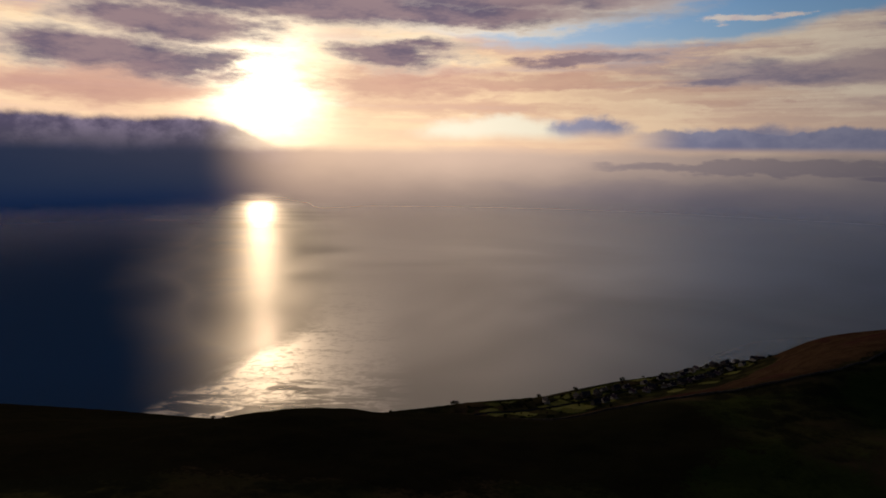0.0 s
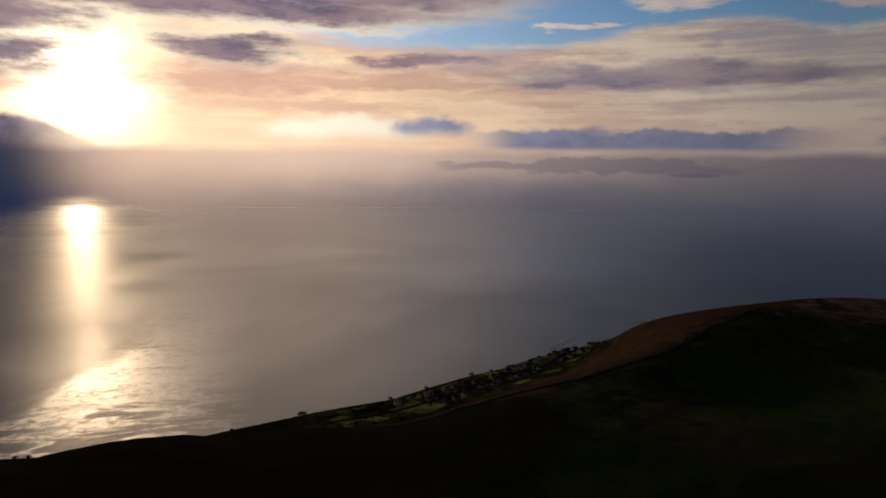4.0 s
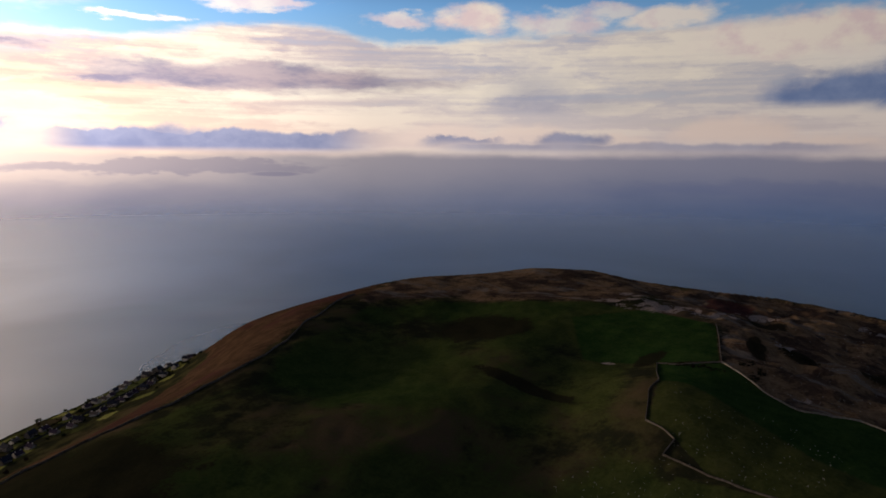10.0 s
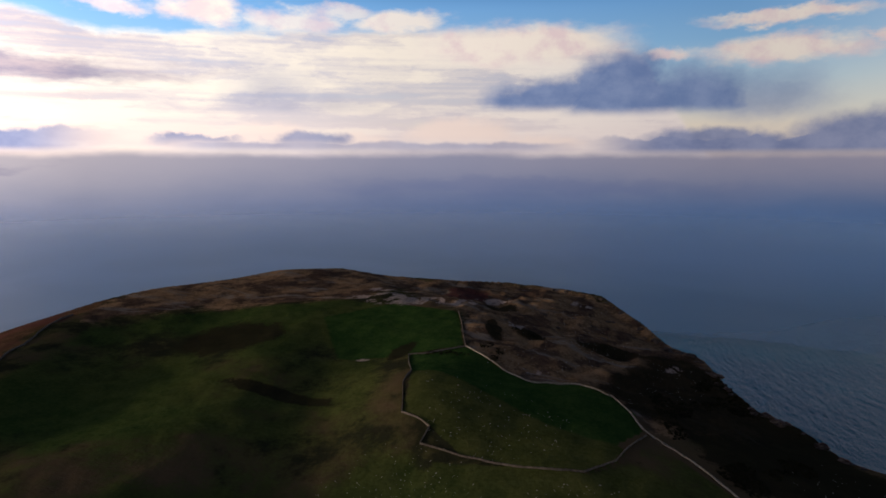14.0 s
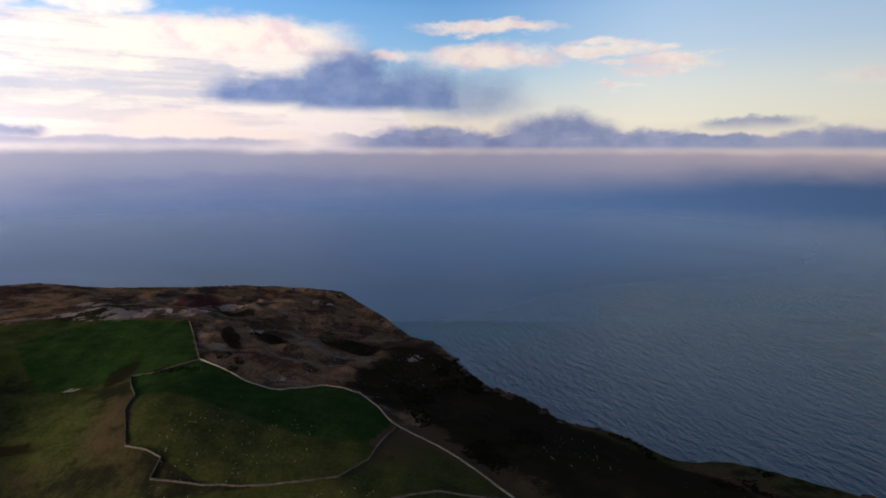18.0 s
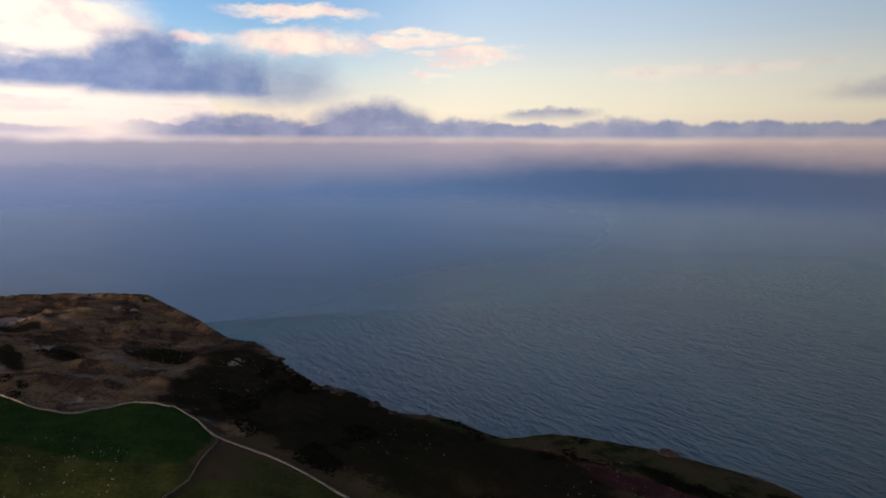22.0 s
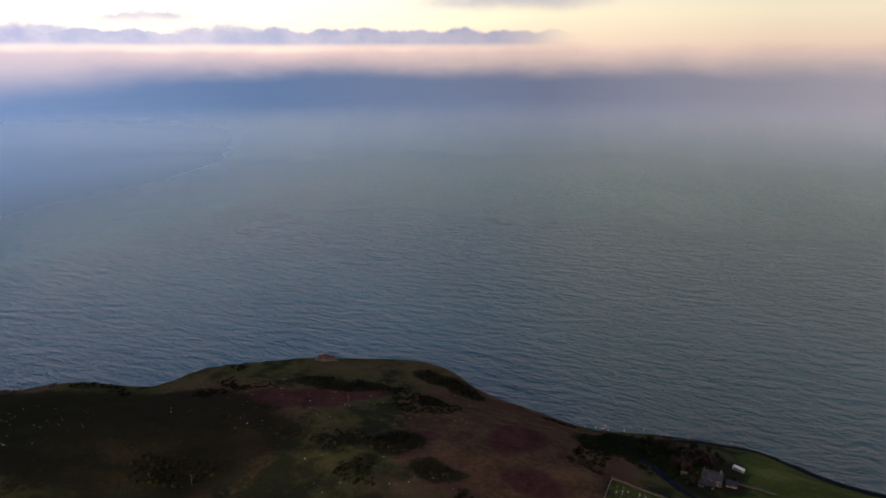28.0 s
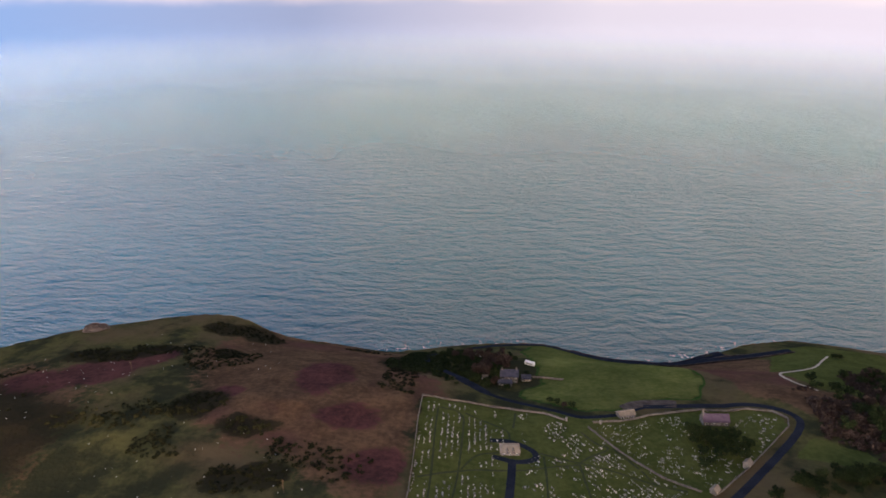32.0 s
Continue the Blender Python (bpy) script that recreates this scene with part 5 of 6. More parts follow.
for k in range(34):
    t = rng.random()
    tree(rng.choice(("wide", "shrub", "round")), 14 - 44 * t + rng.gauss(0, 2), -196 - 24 * t + rng.gauss(0, 4), rng.uniform(0.5, 0.85), rng.uniform(0, 360), "low dark bush on the bank beside the lane", "bushes beside the lane")
for k in range(26):
    x, y = -8 - rng.uniform(0, 60), -212 + rng.uniform(-14, 14)
    tree(rng.choice(("wide", "shrub")), x, y, rng.uniform(0.5, 0.9), rng.uniform(0, 360), "low dark bush on the bank beside the lane", "bushes beside the lane")
for x, y, sc in ((150, -269, 1.0), (151.5, -266.5, 0.9), (149.5, -272, 0.95)):
    tree("tall", x, y, sc, rng.uniform(0, 360), "tall dark conifer close beside the farmhouse", "trees round the farmhouse")
for x, y, sc in ((157, -276, 1.3), (160, -281, 1.2), (163, -277, 1.1)):
    tree("bare", x, y, sc, rng.uniform(0, 360), "pale grey bare winter tree beside the farmhouse", "trees round the farmhouse")
for x, y in ((-62, -408), (-64, -404), (-60, -403), (-22, -306), (-26, -309), (-33, -312)):
    tree("wide", x, y, 0.55, rng.uniform(0, 360), "low dark bush beside the footpath", "bushes beside the footpath")


def scatter(name, places, mesh_co, mesh_faces, mat, label, category, grow=(0.6, 1.3), seed=3, flat=1.0):
    """Many small alike pieces joined into one object of kind stuff."""
    r = np.random.default_rng(seed)
    base, co, faces = np.array(mesh_co), [], []
    for x, y in places:
        a, s = r.uniform(0, 6.28), r.uniform(*grow)
        c, sn = math.cos(a) * s, math.sin(a) * s
        n = len(co) and sum(len(b) for b in co)
        p = np.stack([base[:, 0] * c - base[:, 1] * sn + x, base[:, 0] * sn + base[:, 1] * c + y, base[:, 2] * s * flat + on_ground(x, y) - 0.1], -1)
        faces += [tuple(i + n for i in f) for f in mesh_faces]
        co.append(p)
    return tagged(new(name, raw(name, np.concatenate(co).tolist(), faces, mat)), label, category, kind="stuff")


def patch(x, y, rx, ry, count, r):
    out = []
    for _ in range(count):
        a, d = r.uniform(0, 6.28), math.sqrt(r.random())
        out.append((x + math.cos(a) * d * rx, y + math.sin(a) * d * ry))
    return out


gorse_co, gorse_f = leaves(31, 46, 0.34, [(0, 0, 0.55, 0.9), (0.7, 0.2, 0.45, 0.7), (-0.5, 0.5, 0.4, 0.7)])
gr = random.Random(77)
places = []
HILLSIDE = [(180, -150), (185, -225), (215, -350), (320, -318), (430, -258), (488, -185), (535, -118), (605, -55), (700, 0), (560, 60), (470, 40), (390, -20), (330, -70), (220, -110)]
while len(places) < 2600:
    x, y = gr.uniform(180, 705), gr.uniform(-352, 62)
    if rough(np.array([x]), np.array([y * 1.6]), 62, 3, 91)[0] > 0.16 + gr.uniform(-0.02, 0.02) and inside(np.array([x]), np.array([y]), np.array(HILLSIDE, float))[0]:
        places.append((x, y))
for x, y, rx, ry, n in [(x, y, max(a, b) * 0.9, min(a, b) * 0.9, int(a * b * 0.42)) for x, y, a, b, turn in GORSE_AND_SHADE[:9]] + [(560, 235, 6, 26, 60), (600, 205, 14, 6, 40), (575, 190, 20, 5, 40), (674, 180, 18, 18, 90), (690, 100, 26, 22, 90)]:
    places += patch(x, y, rx, ry, n, gr)
scatter("gorse", places, gorse_co, gorse_f, M_GORSE, "dark low gorse growing in patches on the headland", "gorse", (0.5, 1.15))

thicket_co, thicket_f = leaves(33, 60, 0.5, [(0, 0, 1.2, 1.3), (1.0, 0.3, 0.9, 1.1), (-0.8, 0.7, 0.9, 1.1), (0.2, -0.9, 0.8, 1.0)])
HOLLOW = [(226, -345), (218, -300), (205, -262), (168, -252), (150, -256), (150, -264), (160, -282), (160, -300), (172, -330), (192, -352)]
places = []
places += patch(203, -283, 20, 26, 160, gr)
while len(places) < 620:
    x, y = gr.uniform(145, 228), gr.uniform(-356, -250)
    if inside(np.array([x]), np.array([y]), np.array(HOLLOW, float))[0] and to_line(np.array([x]), np.array([y]), MARINE)[0][0] > 3.5 and to_line(np.array([x]), np.array([y]), LANE)[0][0] > 3.5:
        places.append((x, y))
scatter("thicket", places, thicket_co, thicket_f, M_LEAF, "dense dark thicket in the hollow beside the drive", "thicket", (0.5, 1.1), 8)
places = []
while len(places) < 420:
    x, y = gr.uniform(-140, -6), gr.uniform(-335, -185)
    if rough(np.array([x]), np.array([y]), 40, 3, 17)[0] > 0.03 and to_line(np.array([x]), np.array([y]), LANE)[0][0] > 5 and not inside(np.array([x]), np.array([y]), np.array(LOW_FIELD, float))[0]:
        places.append((x, y))
scatter("thicket", places, thicket_co, thicket_f, M_TWIG, "leafless brown scrub in the hollow beyond the lane", "thicket", (0.5, 1.2), 9)

places = [(gr.uniform(-112, -46), gr.uniform(-348, -274)) for _ in range(330)] + [(x, y) for x, y in ((gr.uniform(-62, -14), gr.uniform(-284, -240)) for _ in range(240)) if y < -247 or x < -28]
scatter("thicket", places, thicket_co, thicket_f, M_TWIG, "close leafless purple-brown wood in the hollow", "thicket", (0.8, 1.7), 10)

# pale specks lying about on turf and heath, built as rough stones
stone_bm = bmesh.new()
bmesh.ops.create_icosphere(stone_bm, subdivisions=1, radius=0.5)
for v in stone_bm.verts:
    v.co = Vector((v.co.x * 1.25, v.co.y * 0.9, v.co.z * 0.8 + 0.25)) * (0.8 + 0.4 * noise.noise(v.co * 3))
stone_co, stone_f = [tuple(v.co) for v in stone_bm.verts], [tuple(v.index for v in f.verts) for f in stone_bm.faces]
stone_bm.free()
places = []
for x, y, rx, ry, n in ((430, 150, 45, 50, 170), (330, 70, 50, 70, 240), (300, 170, 60, 60, 220), (355, 195, 40, 50, 120), (700, 110, 60, 40, 190), (640, 40, 50, 30, 90), (620, 150, 70, 50, 150), (770, 170, 60, 60, 110), (400, -170, 70, 50, 60), (330, -240, 60, 50, 40), (250, -130, 60, 40, 50),
                        (470, -60, 60, 40, 50), (560, 60, 40, 30, 40), (860, 150, 60, 40, 40), (495, 190, 60, 40, 20)):
    places += patch(x, y, rx, ry, n, gr)
scatter("scattered_stones", places, stone_co, stone_f, M_PALE, "pale specks scattered over the turf, built as rough stones", "stones", (0.3, 0.75), 5)


# limestone ledges cropping out of the heath and at the brink
def ledge_mesh(seed):
    bm = bmesh.new()
    bmesh.ops.create_icosphere(bm, subdivisions=3, radius=1.0)
    for v in bm.verts:
        c = v.co * (1 + 0.5 * noise.noise(v.co * 1.6 + Vector((seed * 3.1, 0, 0))))
        v.co = Vector((c.x * 9, c.y * 2.6, max(min(c.z, 0.28), -0.5) * 3.0)) + noise.noise_vector(v.co * 4 + Vector((seed, 0, 0))) * 0.35
    return mesh_of("ledge", bm, M_ROCK)


LEDGES = [ledge_mesh(k) for k in range(5)]
for k in range(44):
    if k < 26:
        x, y = rng.uniform(700, 905), rng.uniform(110, 330)
    else:
        i = rng.randrange(6, 15)
        a, b = WEST_BRINK[i], WEST_BRINK[i + 1]
        t = rng.random()
        x, y = a[0] + (b[0] - a[0]) * t - 10, a[1] + (b[1] - a[1]) * t + 7
    o = tagged(new("rock_ledge", LEDGES[k % 5]), "grey limestone ledge cropping out of the heath", "rock ledge", "limestone ledges")
    o.matrix_world = pose(x, y, on_ground(x, y) - 0.25, 0, 0, 70 + rng.uniform(-30, 30)) @ Matrix.Scale(rng.uniform(0.35, 0.95), 4)

# crags that break the line of the west brink
def crag_mesh(seed):
    bm = bmesh.new()
    bmesh.ops.create_icosphere(bm, subdivisions=3, radius=1.0)
    for v in bm.verts:
        c = v.co * (1 + 0.45 * noise.noise(v.co * 1.3 + Vector((seed * 5.3, 0, 0))))
        v.co = Vector((c.x * 6.5, c.y * 4.0, max(c.z, -0.4) * 3.4)) + noise.noise_vector(v.co * 3.5 + Vector((0, seed, 0))) * 0.8
    return mesh_of("crag", bm, M_ROCK)


CRAGS = [crag_mesh(k) for k in range(4)]
for k in range(34):
    i = rng.randrange(8, 19)
    a, b = WEST_BRINK[i], WEST_BRINK[i + 1]
    t = rng.random()
    x, y = a[0] + (b[0] - a[0]) * t - rng.uniform(1, 9), a[1] + (b[1] - a[1]) * t + rng.uniform(0, 6)
    o = tagged(new("rock_crag", CRAGS[k % 4]), "dark weathered crag at the brink of the cliffs", "rock", "crags along the west brink")
    o.matrix_world = pose(x, y, on_ground(x, y) - 0.9, 0, 0, rng.uniform(0, 180)) @ Matrix.Scale(rng.uniform(0.45, 1.0), 4)

# rock stack at the brink
bm = bmesh.new()
bmesh.ops.create_icosphere(bm, subdivisions=3, radius=1.0)
for v in bm.verts:
    v.co = Vector((v.co.x * 8.5, v.co.y * 5, max(v.co.z, -0.2) * 5.5)) * (1 + 0.25 * noise.noise(v.co * 1.8)) + noise.noise_vector(v.co * 5) * 0.5
rock = new("rock_outcrop", mesh_of("rock_outcrop", bm, M_ROCK))
rock.matrix_world = pose(429, -259, on_ground(429, -259) - 0.6, 0, 0, 40)
tagged(rock, "bare pinkish-grey rock outcrop at the cliff edge", "rock")


# ---------------------------------------------------------------- buildings
def gabled(ob, length, depth, eaves, ridge, wall, roof, chimneys=(), rows=1, cols=3, overhang=0.35):
    """Walls, two roof slopes, chimneys, and rows of windows with frames on both long sides; the long side lies along x."""
    L, D = length / 2, depth / 2
    bm = bmesh.new()
    prism(bm, [(-D, -1.2), (D, -1.2), (D, eaves), (0, ridge), (-D, eaves)], -L, L)
    part("wall", bm, wall, ob)
    for side in (-1, 1):
        drop = overhang * (ridge - eaves) / D
        bm = bmesh.new()
        prism(bm, [(side * (D + overhang), eaves - drop + 0.06), (0, ridge + 0.06), (0, ridge + 0.26), (side * (D + overhang), eaves - drop + 0.26)][::side], -L - 0.25, L + 0.25)
        part("roof_slope", bm, roof, ob)
    part("ridge_tiles", prism(bmesh.new(), [(-0.2, ridge + 0.2), (0.2, ridge + 0.2), (0, ridge + 0.42)], -L - 0.25, L + 0.25), roof, ob)
    for cx in chimneys:
        stack = part("chimney", boxed(cx - 0.45, cx + 0.45, -0.35, 0.35, ridge - 0.8, ridge + 1.3), wall, ob)
        bm = bmesh.new()
        for px in (-0.2, 0.2):
            tube(bm, (cx + px, 0, ridge + 1.3), (cx + px, 0, ridge + 1.7), 0.13, 0.1)
        part("chimney_pot", bm, M_TAN, stack)
    for side in (-1, 1):
        for r in range(rows):
            for c in range(cols):
                x = -L + length * (c + 0.5) / cols
                z = 0.9 + r * 2.6
                y = side * (D + 0.02)
                if r == 0 and c == cols // 2 and side < 0:
                    part("door", boxed(x - 0.5, x + 0.5, y - 0.03, y + 0.03, 0, 2.0), M_GLASS, ob, "dark painted door")
                    continue
                bm = bmesh.new()
                for b in ((-0.6, -0.5, 0, 1.2), (0.5, 0.6, 0, 1.2), (-0.5, 0.5, 0, 0.1), (-0.5, 0.5, 1.1, 1.2)):
                    box(bm, x + b[0], x + b[1], y - 0.06, y + 0.06, z + b[2], z + b[3])
                win = part("window", bm, M_WHITE, ob)
                part("pane", boxed(x - 0.5, x + 0.5, y - 0.02, y + 0.02, z + 0.1, z + 1.1), M_GLASS, win)
    return ob


# parish church
church = thing("church", 35, -245.5, 15.5, "small grey stone church with a purple slate roof in its churchyard", "church", sink=0.3)
gabled(church, 12.5, 5.4, 2.8, 5.4, M_STONE, M_SLATE_RED, (), 1, 4)
part("porch", prism(bmesh.new(), [(-4.8, -1.2), (-2.6, -1.2), (-2.6, 2.2), (-3.7, 3.3), (-4.8, 2.2)], 2.4, 4.6), M_STONE, church)
bell = part("bellcote", prism(bmesh.new(), [(-0.8, 4.6), (0.8, 4.6), (0.8, 6.9), (0, 7.8), (-0.8, 6.9)], 5.9, 6.55), M_STONE, church, "pale stone bellcote")
part("bell", tube(bmesh.new(), (6.2, 0, 5.8), (6.2, 0, 6.5), 0.36, 0.18, 8), M_GRAVE_DARK, bell)

# burial chapel in the middle of the cemetery
chapel = thing("burial_chapel", 126.5, -190.5, 17, "low stone burial chapel with a tan roof among the graves", "chapel", sink=0.3)
chapel.scale = (0.86, 0.86, 0.86)
part("wall", boxed(-5.0, 5.0, -3.6, 3.6, -1.2, 2.6), M_STONE, chapel)
bm = bmesh.new()
v = [bm.verts.new(c) for c in ((-5.4, -4.0, 2.6), (5.4, -4.0, 2.6), (5.4, 4.0, 2.6), (-5.4, 4.0, 2.6), (-3.6, -1.0, 4.9), (3.6, -1.0, 4.9), (3.6, 0.4, 4.9), (-3.6, 0.4, 4.9))]
for f in ((3, 2, 1, 0), (0, 1, 5, 4), (1, 2, 6, 5), (2, 3, 7, 6), (3, 0, 4, 7), (4, 5, 6, 7)):
    bm.faces.new([v[i] for i in f])
part("roof", bm, M_TAN, chapel)
for cx in (-1.6, 1.6):
    gable = part("roof_gable", prism(bmesh.new(), [(-1.3, 2.5), (1.3, 2.5), (0, 4.6)], -1.6, 1.75), M_TAN, chapel)
    gable.matrix_basis = pose(cx, 2.4, 0, 0, 0, 90)
    louvre = part("louvre", prism(bmesh.new(), [(-0.8, 2.7), (0.8, 2.7), (0, 4.0)], 1.75, 1.79), M_SLATE, gable)
for cx in (-3.4, 0.0, 3.4):
    for side in (-1, 1):
        win = part("window", boxed(cx - 0.5, cx + 0.5, side * 3.62 - 0.05, side * 3.62 + 0.05, 0.9, 2.3), M_WHITE, chapel)
        part("pane", boxed(cx - 0.4, cx + 0.4, side * 3.7 - 0.03, side * 3.7 + 0.03, 1.0, 2.2), M_GLASS, win)

# farmhouse by the drive
farm = thing("farmhouse", 143.5, -275, 14, "slate-roofed stone farmhouse beside dark evergreen trees", "house", sink=0.3)
gabled(farm, 10.5, 6.5, 4.8, 7.4, M_WALL, M_SLATE, (-4.2, 4.2), 2, 3)
annex = thing("annex", 144.5, -268.5, 14, "low stone annex with a slate roof beside the farmhouse", "outbuilding", sink=0.3)
gabled(annex, 8.0, 4.0, 2.4, 3.8, M_STONE, M_SLATE, (), 1, 3)
byre = thing("outbuilding", 134, -279, 14, "small stone outbuilding with a slate roof", "outbuilding", sink=0.3)
gabled(byre, 5.5, 4.0, 2.3, 3.7, M_STONE, M_SLATE, (), 1, 2)
shed = thing("shed", 157, -271, 14, "small white shed beside the trees", "shed", sink=0.2)
gabled(shed, 3.4, 2.6, 2.2, 3.0, M_WHITE, M_TAN, (), 1, 1)
green = thing("shed", 171, -316, 40, "white-roofed shed at the edge of the wood", "shed", sink=0.2)
gabled(green, 4.6, 3.0, 2.3, 3.1, M_RENDER, M_WHITE, (), 1, 2)
barn = thing("outbuilding", 77, -240, 30, "long low stone building beside the lane", "outbuilding", sink=0.4)
gabled(barn, 8.5, 4.2, 2.2, 3.4, M_STONE, M_TAN, (), 1, 3)
for x, y, tn in ((24, -213, 60), (39.5, -189.5, 60)):
    gate = thing("gatehouse", x, y, tn, "small pale stone gatehouse in the churchyard wall", "gatehouse", "churchyard gatehouses", sink=0.3)
    gabled(gate, 3.4, 2.8, 2.3, 3.6, M_STONE, M_TAN, (), 1, 1)
for x, y, tn in ((105, -226, 20), (88.5, -226, 35)):
    gate = thing("gate_pier", x, y, tn, "square pale stone gate pier with a cap", "gate pier", "gate piers at the cemetery", sink=0.3)
    part("shaft", boxed(-0.45, 0.45, -0.45, 0.45, -0.6, 2.2), M_STONE, gate)
    part("cap", boxed(-0.6, 0.6, -0.6, 0.6, 2.2, 2.5, bevel=0.08), M_STONE, gate)
stone_wall([(131, -283), (122, -285), (113, -284)], 1.1, 0.38, "low garden wall beside the farmhouse")

# caravan standing in the paddock
van = thing("caravan", 136, -305, -12, "white touring caravan parked on the grass", "caravan", sink=0.05)
part("body", boxed(-3.2, 3.2, -1.15, 1.15, 0.5, 2.7, bevel=0.25), M_WHITE, van)
part("window_band", boxed(-2.2, 2.2, -1.17, -1.16, 1.4, 2.0), M_GLASS, van)
part("window_band", boxed(-2.2, 2.2, 1.16, 1.17, 1.4, 2.0), M_GLASS, van)
for x in (-0.5, 0.5):
    for y in (-1.05, 0.9):
        part("wheel", tube(bmesh.new(), (x, y, 0.33), (x, y + 0.16, 0.33), 0.33, 0.33, 12), M_TYRE, van)
part("drawbar", tube(bmesh.new(), (3.1, 0, 0.5), (4.3, 0, 0.42), 0.06, 0.05), M_TYRE, van)

# weathered poles on the hill
for x, y, h in ((341, -198, 8), (205, -128, 7), (331, -85, 7), (262, -262, 6)):
    pole = thing("pole", x, y, 0, "thin pale weathered wooden pole on the hillside", "pole", "poles on the hillside")
    part("shaft", tube(bmesh.new(), (0, 0, -0.5), (0.15, 0, h), 0.11, 0.08, 8), M_BARK, pole)
    part("crossarm", boxed(-0.6, 0.6, -0.06, 0.06, h - 0.6, h - 0.45), M_BARK, pole)

# houses and gardens behind the south shore
SHORE_LANE = [(40, 735), (110, 748), (180, 772), (250, 806), (320, 845), (390, 890), (450, 925)]
strip("road", SHORE_LANE, 5.0, 0.3, M_ROAD, "narrow dark lane between the shore houses", "road")
hr = random.Random(4)
HOUSE_KINDS = []
for k, (w, d, e, r, wall, roof, label) in enumerate(((10, 6.5, 4.4, 6.8, M_RENDER, M_SLATE, "white-rendered house with a grey slate roof"), (9, 6.5, 2.8, 5.2, M_RENDER, M_SLATE_RED, "pale bungalow with a purplish roof"),
                                                       (11, 7, 4.6, 7.4, M_STONE, M_SLATE, "large stone house with a dark slate roof"), (9, 6, 2.7, 4.9, M_WHITE, M_TAN, "white bungalow with a tan roof"))):
    h = thing("house", 60 + k * 3, 735, 0, label + " in a shore garden", "house", "houses behind the south shore", sink=0.5)
    gabled(h, w, d, e, r, wall, roof, (-w * 0.3, w * 0.33), 2 if e > 4 else 1, 4)
    HOUSE_KINDS.append(h)
spots = along(SHORE_LANE, 15.0)
used = set()
for k, (x, y, sx, sy) in enumerate(spots):
    for side in (-1, 1):
        if (side > 0 and k < 7) or (k < 2):
            continue
        if hr.random() < (0.12 if k > 9 else 0.5):
            continue
        off = side * hr.uniform(14, 22)
        hx, hy, kind = x + sx * off, y + sy * off, hr.randrange(4)
        m = pose(hx, hy, on_ground(hx, hy) - 0.5, 0, 0, math.degrees(math.atan2(-sx, sy)) + 90 + hr.uniform(-15, 15) + 90 * (hr.random() < 0.3))
        if kind not in used:
            used.add(kind)
            HOUSE_KINDS[kind].matrix_world = m
        else:
            copy_thing(HOUSE_KINDS[kind], m)
for k in range(80):
    i = hr.randrange(len(spots) - 1)
    x, y, sx, sy = spots[i]
    off = hr.choice((-1, 1)) * hr.uniform(5, 46) + (0 if hr.random() < 0.6 else -20)
    tree(hr.choice(("round", "wide", "small", "shrub", "bare")), x + sx * off + hr.uniform(-6, 6), y + sy * off, hr.uniform(0.45, 0.85), hr.uniform(0, 360), "dark garden tree or tall shrub near the shore", "trees behind the south shore")
for x, y, sc in ((-148, 712, 0.9), (-140, 714, 1.0), (-136, 712, 0.8), (-262, 712, 0.6), (-250, 712, 0.6), (-60, 742, 0.5), (15, 770, 0.9), (20, 772, 0.8), (249, 861, 0.9), (178, 826, 0.8), (126, 798, 0.8)):
    tree("wide", x, y, sc, hr.uniform(0, 360), "dark wind-shaped tree at the edge of the shore", "trees at the shore edge")


# hedges between the fields behind the south shore
def hedge(ax, ay, bx, by, seed):
    ob = thing("hedge", ax, ay, 0, "dark clipped hedge between small shore fields", "hedge", "hedges between the shore fields", sink=0.0)
    base = on_ground(ax, ay)
    n = max(3, round(math.hypot(bx - ax, by - ay) / 1.6))
    balls = []
    for k in range(n + 1):
        x, y = ax + (bx - ax) * k / n, ay + (by - ay) * k / n
        balls.append((x - ax, y - ay, on_ground(x, y) - base + 0.7, 1.0))
    co, faces = leaves(seed, n * 22, 0.42, balls)
    o = new("foliage", raw("foliage", co, faces, M_LEAF))
    o.parent = ob
    return ob


for k, (x, y, sx, sy) in enumerate(spots[:-1]):
    reach, lean = hr.uniform(22, 44), hr.uniform(-6, 6)
    if hr.random() < 0.6:
        hedge(x + sx * 7, y + sy * 7, x + sx * reach + lean, y + sy * reach, 300 + k)
    if k > 1 and hr.random() < 0.45:
        hedge(x - sx * 7, y - sy * 7, x - sx * reach * 0.7 + lean, y - sy * reach * 0.7, 400 + k)
    if k % 3 == 0 and k + 2 < len(spots):
        x2, y2, sx2, sy2 = spots[k + 2]
        hedge(x + sx * (reach - 8), y + sy * (reach - 8), x2 + sx2 * reach * 0.7, y2 + sy2 * reach * 0.7, 500 + k)


# ---------------------------------------------------------------- graves
def headstone_mesh(kind):
    bm = bmesh.new()
    if kind == 0:
        prism(bm, [(-0.4, -0.2), (0.4, -0.2), (0.4, 0.9), (0.28, 1.1), (0, 1.2), (-0.28, 1.1), (-0.4, 0.9)], -0.08, 0.08)
    elif kind == 1:
        prism(bm, [(-0.45, -0.2), (0.45, -0.2), (0.45, 1.0), (-0.45, 1.0)], -0.08, 0.08)
    elif kind == 2:
        box(bm, -0.1, 0.1, -0.12, 0.12, 0, 1.7)
        box(bm, -0.09, 0.09, -0.5, 0.5, 1.1, 1.32)
    else:
        prism(bm, [(-0.4, -0.2), (0.4, -0.2), (0.4, 0.8), (0, 1.35), (-0.4, 0.8)], -0.1, 0.1)
    return bm


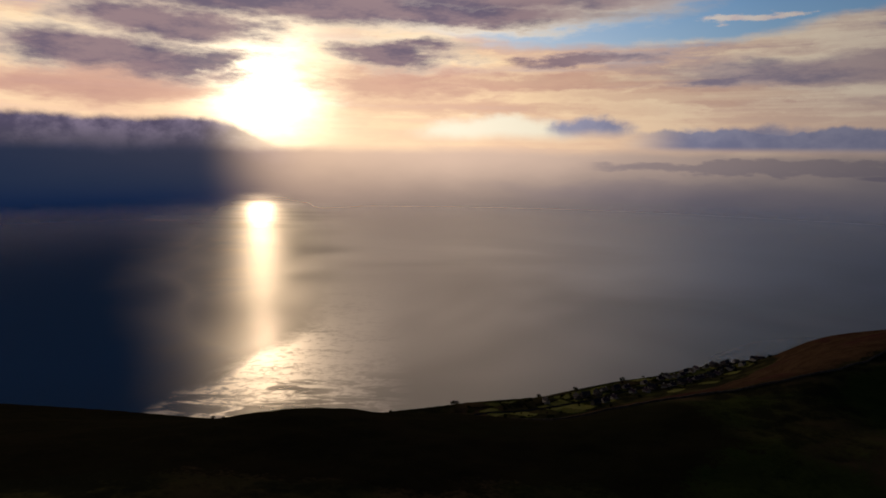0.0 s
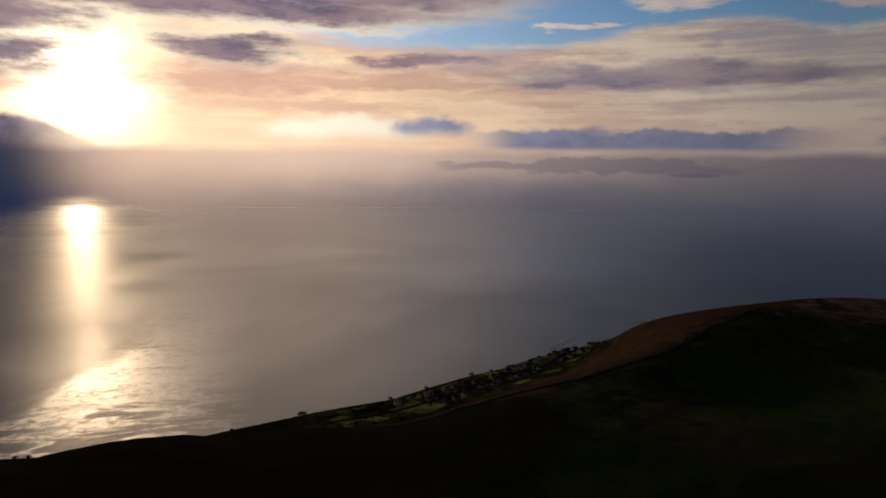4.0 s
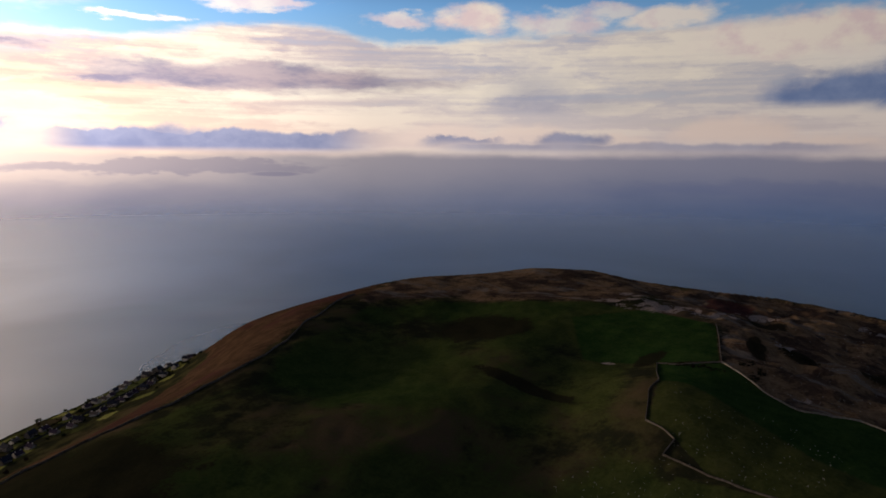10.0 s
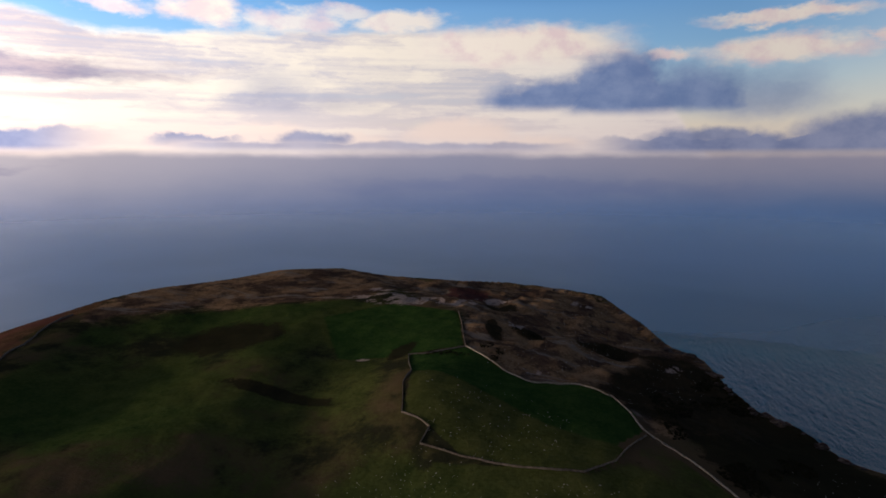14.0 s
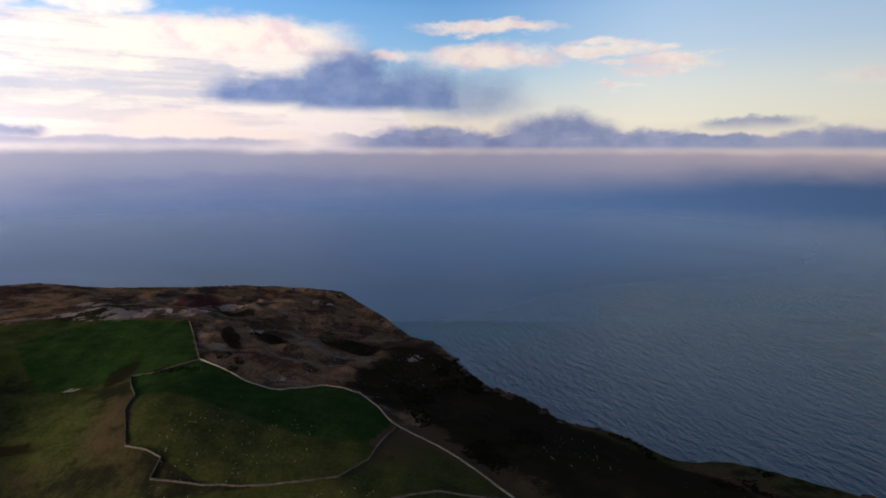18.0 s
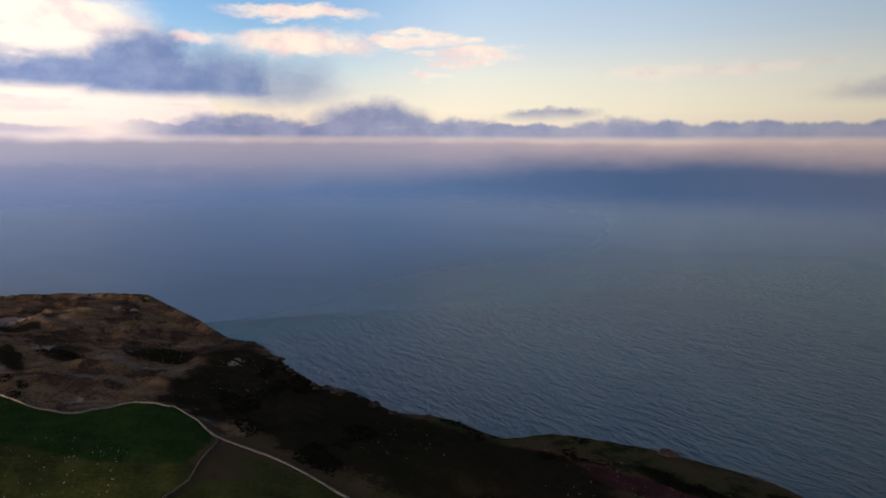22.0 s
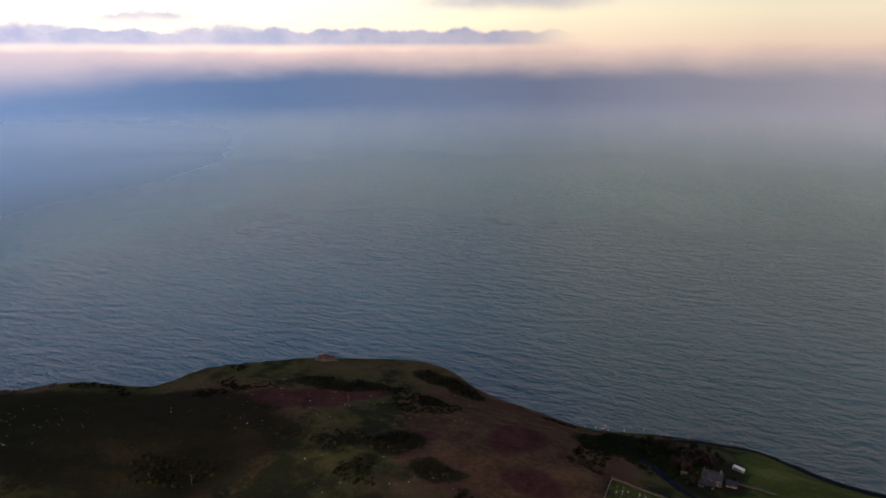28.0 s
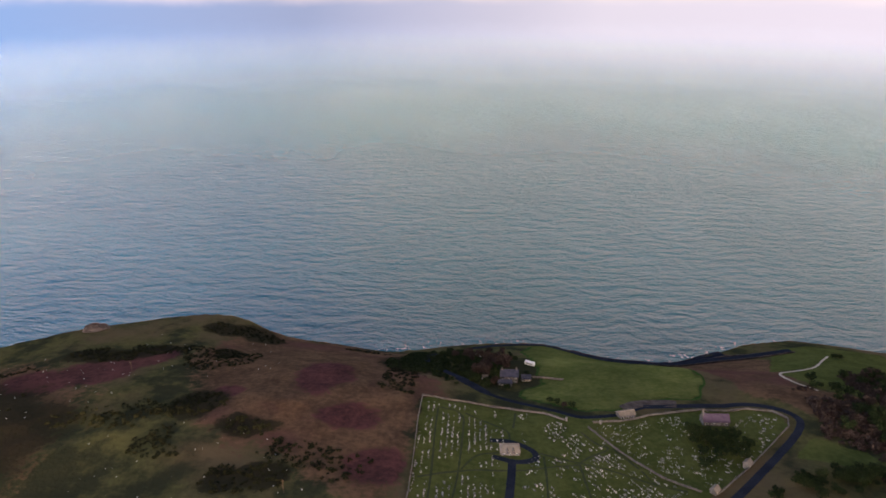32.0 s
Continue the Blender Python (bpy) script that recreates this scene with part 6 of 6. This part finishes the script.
def plinth_bm():
    bm = bmesh.new()
    return box(bm, -0.25, 0.25, -0.6, 0.6, -0.3, 0.16)


def kerb_bm():
    bm = bmesh.new()
    for b in ((-0.15, 2.0, -0.6, -0.48), (-0.15, 2.0, 0.48, 0.6), (1.88, 2.0, -0.48, 0.48)):
        box(bm, *b, -0.3, 0.2)
    return bm


STONES = [(mesh_of("slab", headstone_mesh(k % 4), (M_GRAVE, M_GRAVE, M_GRAVE_DARK, M_GRAVE, M_GRAVE, M_GRAVE)[k]), ("round-topped", "square", "dark cross", "pointed", "square", "round-topped")[k]) for k in (0, 1, 2, 3, 4, 5)]
PLINTH, KERB, CHIPS = mesh_of("plinth", plinth_bm(), M_GRAVE), mesh_of("kerb", kerb_bm(), M_KERB), mesh_of("chippings", boxed(-0.1, 1.88, -0.48, 0.48, -0.3, 0.08), M_GRAVEL)
cr = random.Random(9)
CEMETERY_WEST = [(176, -220), (140, -227), (130, -200), (126, -150), (122, -90), (152, -100), (160, -146)]
CEMETERY_EAST = [(131, -228), (116, -231), (104, -222), (92, -216), (76, -202), (60, -191), (48, -184), (70, -140), (112, -110), (115, -160), (118, -182), (112, -194), (122, -201)]
CHURCHYARD = [(90, -222), (66, -239), (52, -247), (46, -238), (40, -222), (25, -232), (26, -248), (18, -260), (6, -261), (3, -252), (11, -233), (26, -208), (40, -190), (60, -197), (77, -207)]


def in_poly(x, y, poly):
    return bool(inside(np.array([x]), np.array([y]), np.array(poly, float))[0])


def near_path(x, y):
    return any(to_line(np.array([x]), np.array([y]), line)[0][0] < 1.5 for line in GRAVE_PATHS)


graves = []
for poly, dirx, row, step, skip, jit in ((CEMETERY_WEST, 104, 2.6, 1.35, 0.24, 0.22), (CEMETERY_EAST, 136, 2.4, 1.3, 0.20, 0.35), (CHURCHYARD, 160, 2.3, 1.6, 0.30, 0.9)):
    ca, sa = math.cos(radians(dirx)), math.sin(radians(dirx))
    cx, cy = sum(p[0] for p in poly) / len(poly), sum(p[1] for p in poly) / len(poly)
    for i in range(-40, 41):
        for j in range(-60, 61):
            u, v = i * row, j * step
            x, y = cx - sa * u + ca * v + cr.gauss(0, jit), cy + ca * u + sa * v + cr.gauss(0, jit * 0.6)
            if lattice(np.array([x]), np.array([y]), 9.0, 44)[0] < 0.30 or lattice(np.array([x]), np.array([y]), 4.5, 45)[0] < 0.30 or near_path(x, y) or cr.random() < skip or not in_poly(x, y, poly):
                continue
            graves.append((x, y, dirx + cr.uniform(-6, 6) + 180))
graves.sort(key=lambda q: -q[1])
rest_co, rest_f = [], []
for n, (x, y, a) in enumerate(sorted(graves, key=lambda q: lattice(np.array([q[0]]), np.array([q[1]]), 0.7, 3)[0])):
    me, word = STONES[cr.randrange(6)]
    s = cr.uniform(0.38, 0.74)
    if n < 290:
        g = thing("gravestone", x, y, a, word + " weathered gravestone on the cemetery grass", "gravestone", "gravestones of the cemetery", sink=0.05)
        g.scale = (s, s, s)
        kids = [("slab", me), ("plinth", PLINTH)] + ([("kerb", KERB), ("chippings", CHIPS)] if cr.random() < 0.6 else [])
        for name, m in kids:
            o = new(name, m)
            o.parent = g
    else:
        z, c, sn, b = on_ground(x, y) - 0.05, math.cos(radians(a)) * s, math.sin(radians(a)) * s, len(rest_co)
        rest_co += [(x + v.co.x * c - v.co.y * sn, y + v.co.x * sn + v.co.y * c, z + v.co.z * s) for v in me.vertices]
        rest_f += [tuple(i + b for i in p.vertices) for p in me.polygons]
        if cr.random() < 0.5:
            b = len(rest_co)
            rest_co += [(x + v.co.x * c - v.co.y * sn, y + v.co.x * sn + v.co.y * c, z + v.co.z * s) for v in KERB.vertices]
            rest_f += [tuple(i + b for i in p.vertices) for p in KERB.polygons]
if rest_co:
    tagged(new("gravestones", raw("gravestones", rest_co, rest_f, M_GRAVE)), "many small weathered gravestones on the cemetery grass", "gravestones", kind="stuff")


# ---------------------------------------------------------------- surf under the north cliffs
def foam_build(g):
    p = g.add("ShaderNodeTexCoord").outputs["Object"]
    n = g.noise(p, 0.16, 7, 0.7, 1.2)
    m = g.add("ShaderNodeMixShader")
    x, y, z = g.split(g.add("ShaderNodeAttribute", attribute_name="edge").outputs["Color"])
    g.put(m.inputs[0], g.math("MULTIPLY", g.ramp(n, 0.54, 0.62), x))
    g.put(m.inputs[1], g.add("ShaderNodeBsdfTransparent").outputs[0])
    g.put(m.inputs[2], principled(g, (0.75, 0.78, 0.80), 0.7))
    return m.outputs[0]


M_FOAM = material("sea_foam", foam_build)
SURF = [(470, -330), (420, -375), (372, -388), (330, -392), (290, -410), (250, -430), (205, -450), (150, -462), (100, -452), (40, -462), (-10, -510), (-80, -535)]
co, faces, weight = [], [], []
for k, (x, y, sx, sy) in enumerate(along(rounded(SURF), 6)):
    for s, w in ((-40, 0), (-18, 0.5), (0, 0.75), (14, 0.5), (34, 0)):
        co.append((x + sx * s, y + sy * s, 0.08))
        weight.append(w)
    if k:
        b = (k - 1) * 5
        faces += [(b + i, b + i + 1, b + i + 6, b + i + 5) for i in range(4)]
me = raw("surf", co, faces, M_FOAM)
at = me.color_attributes.new("edge", "FLOAT_COLOR", "POINT")
at.data.foreach_set("color", np.repeat(np.array(weight, np.float32), 4))
tagged(new("surf", me), "thin white surf breaking under the sea cliffs", "surf", kind="stuff")
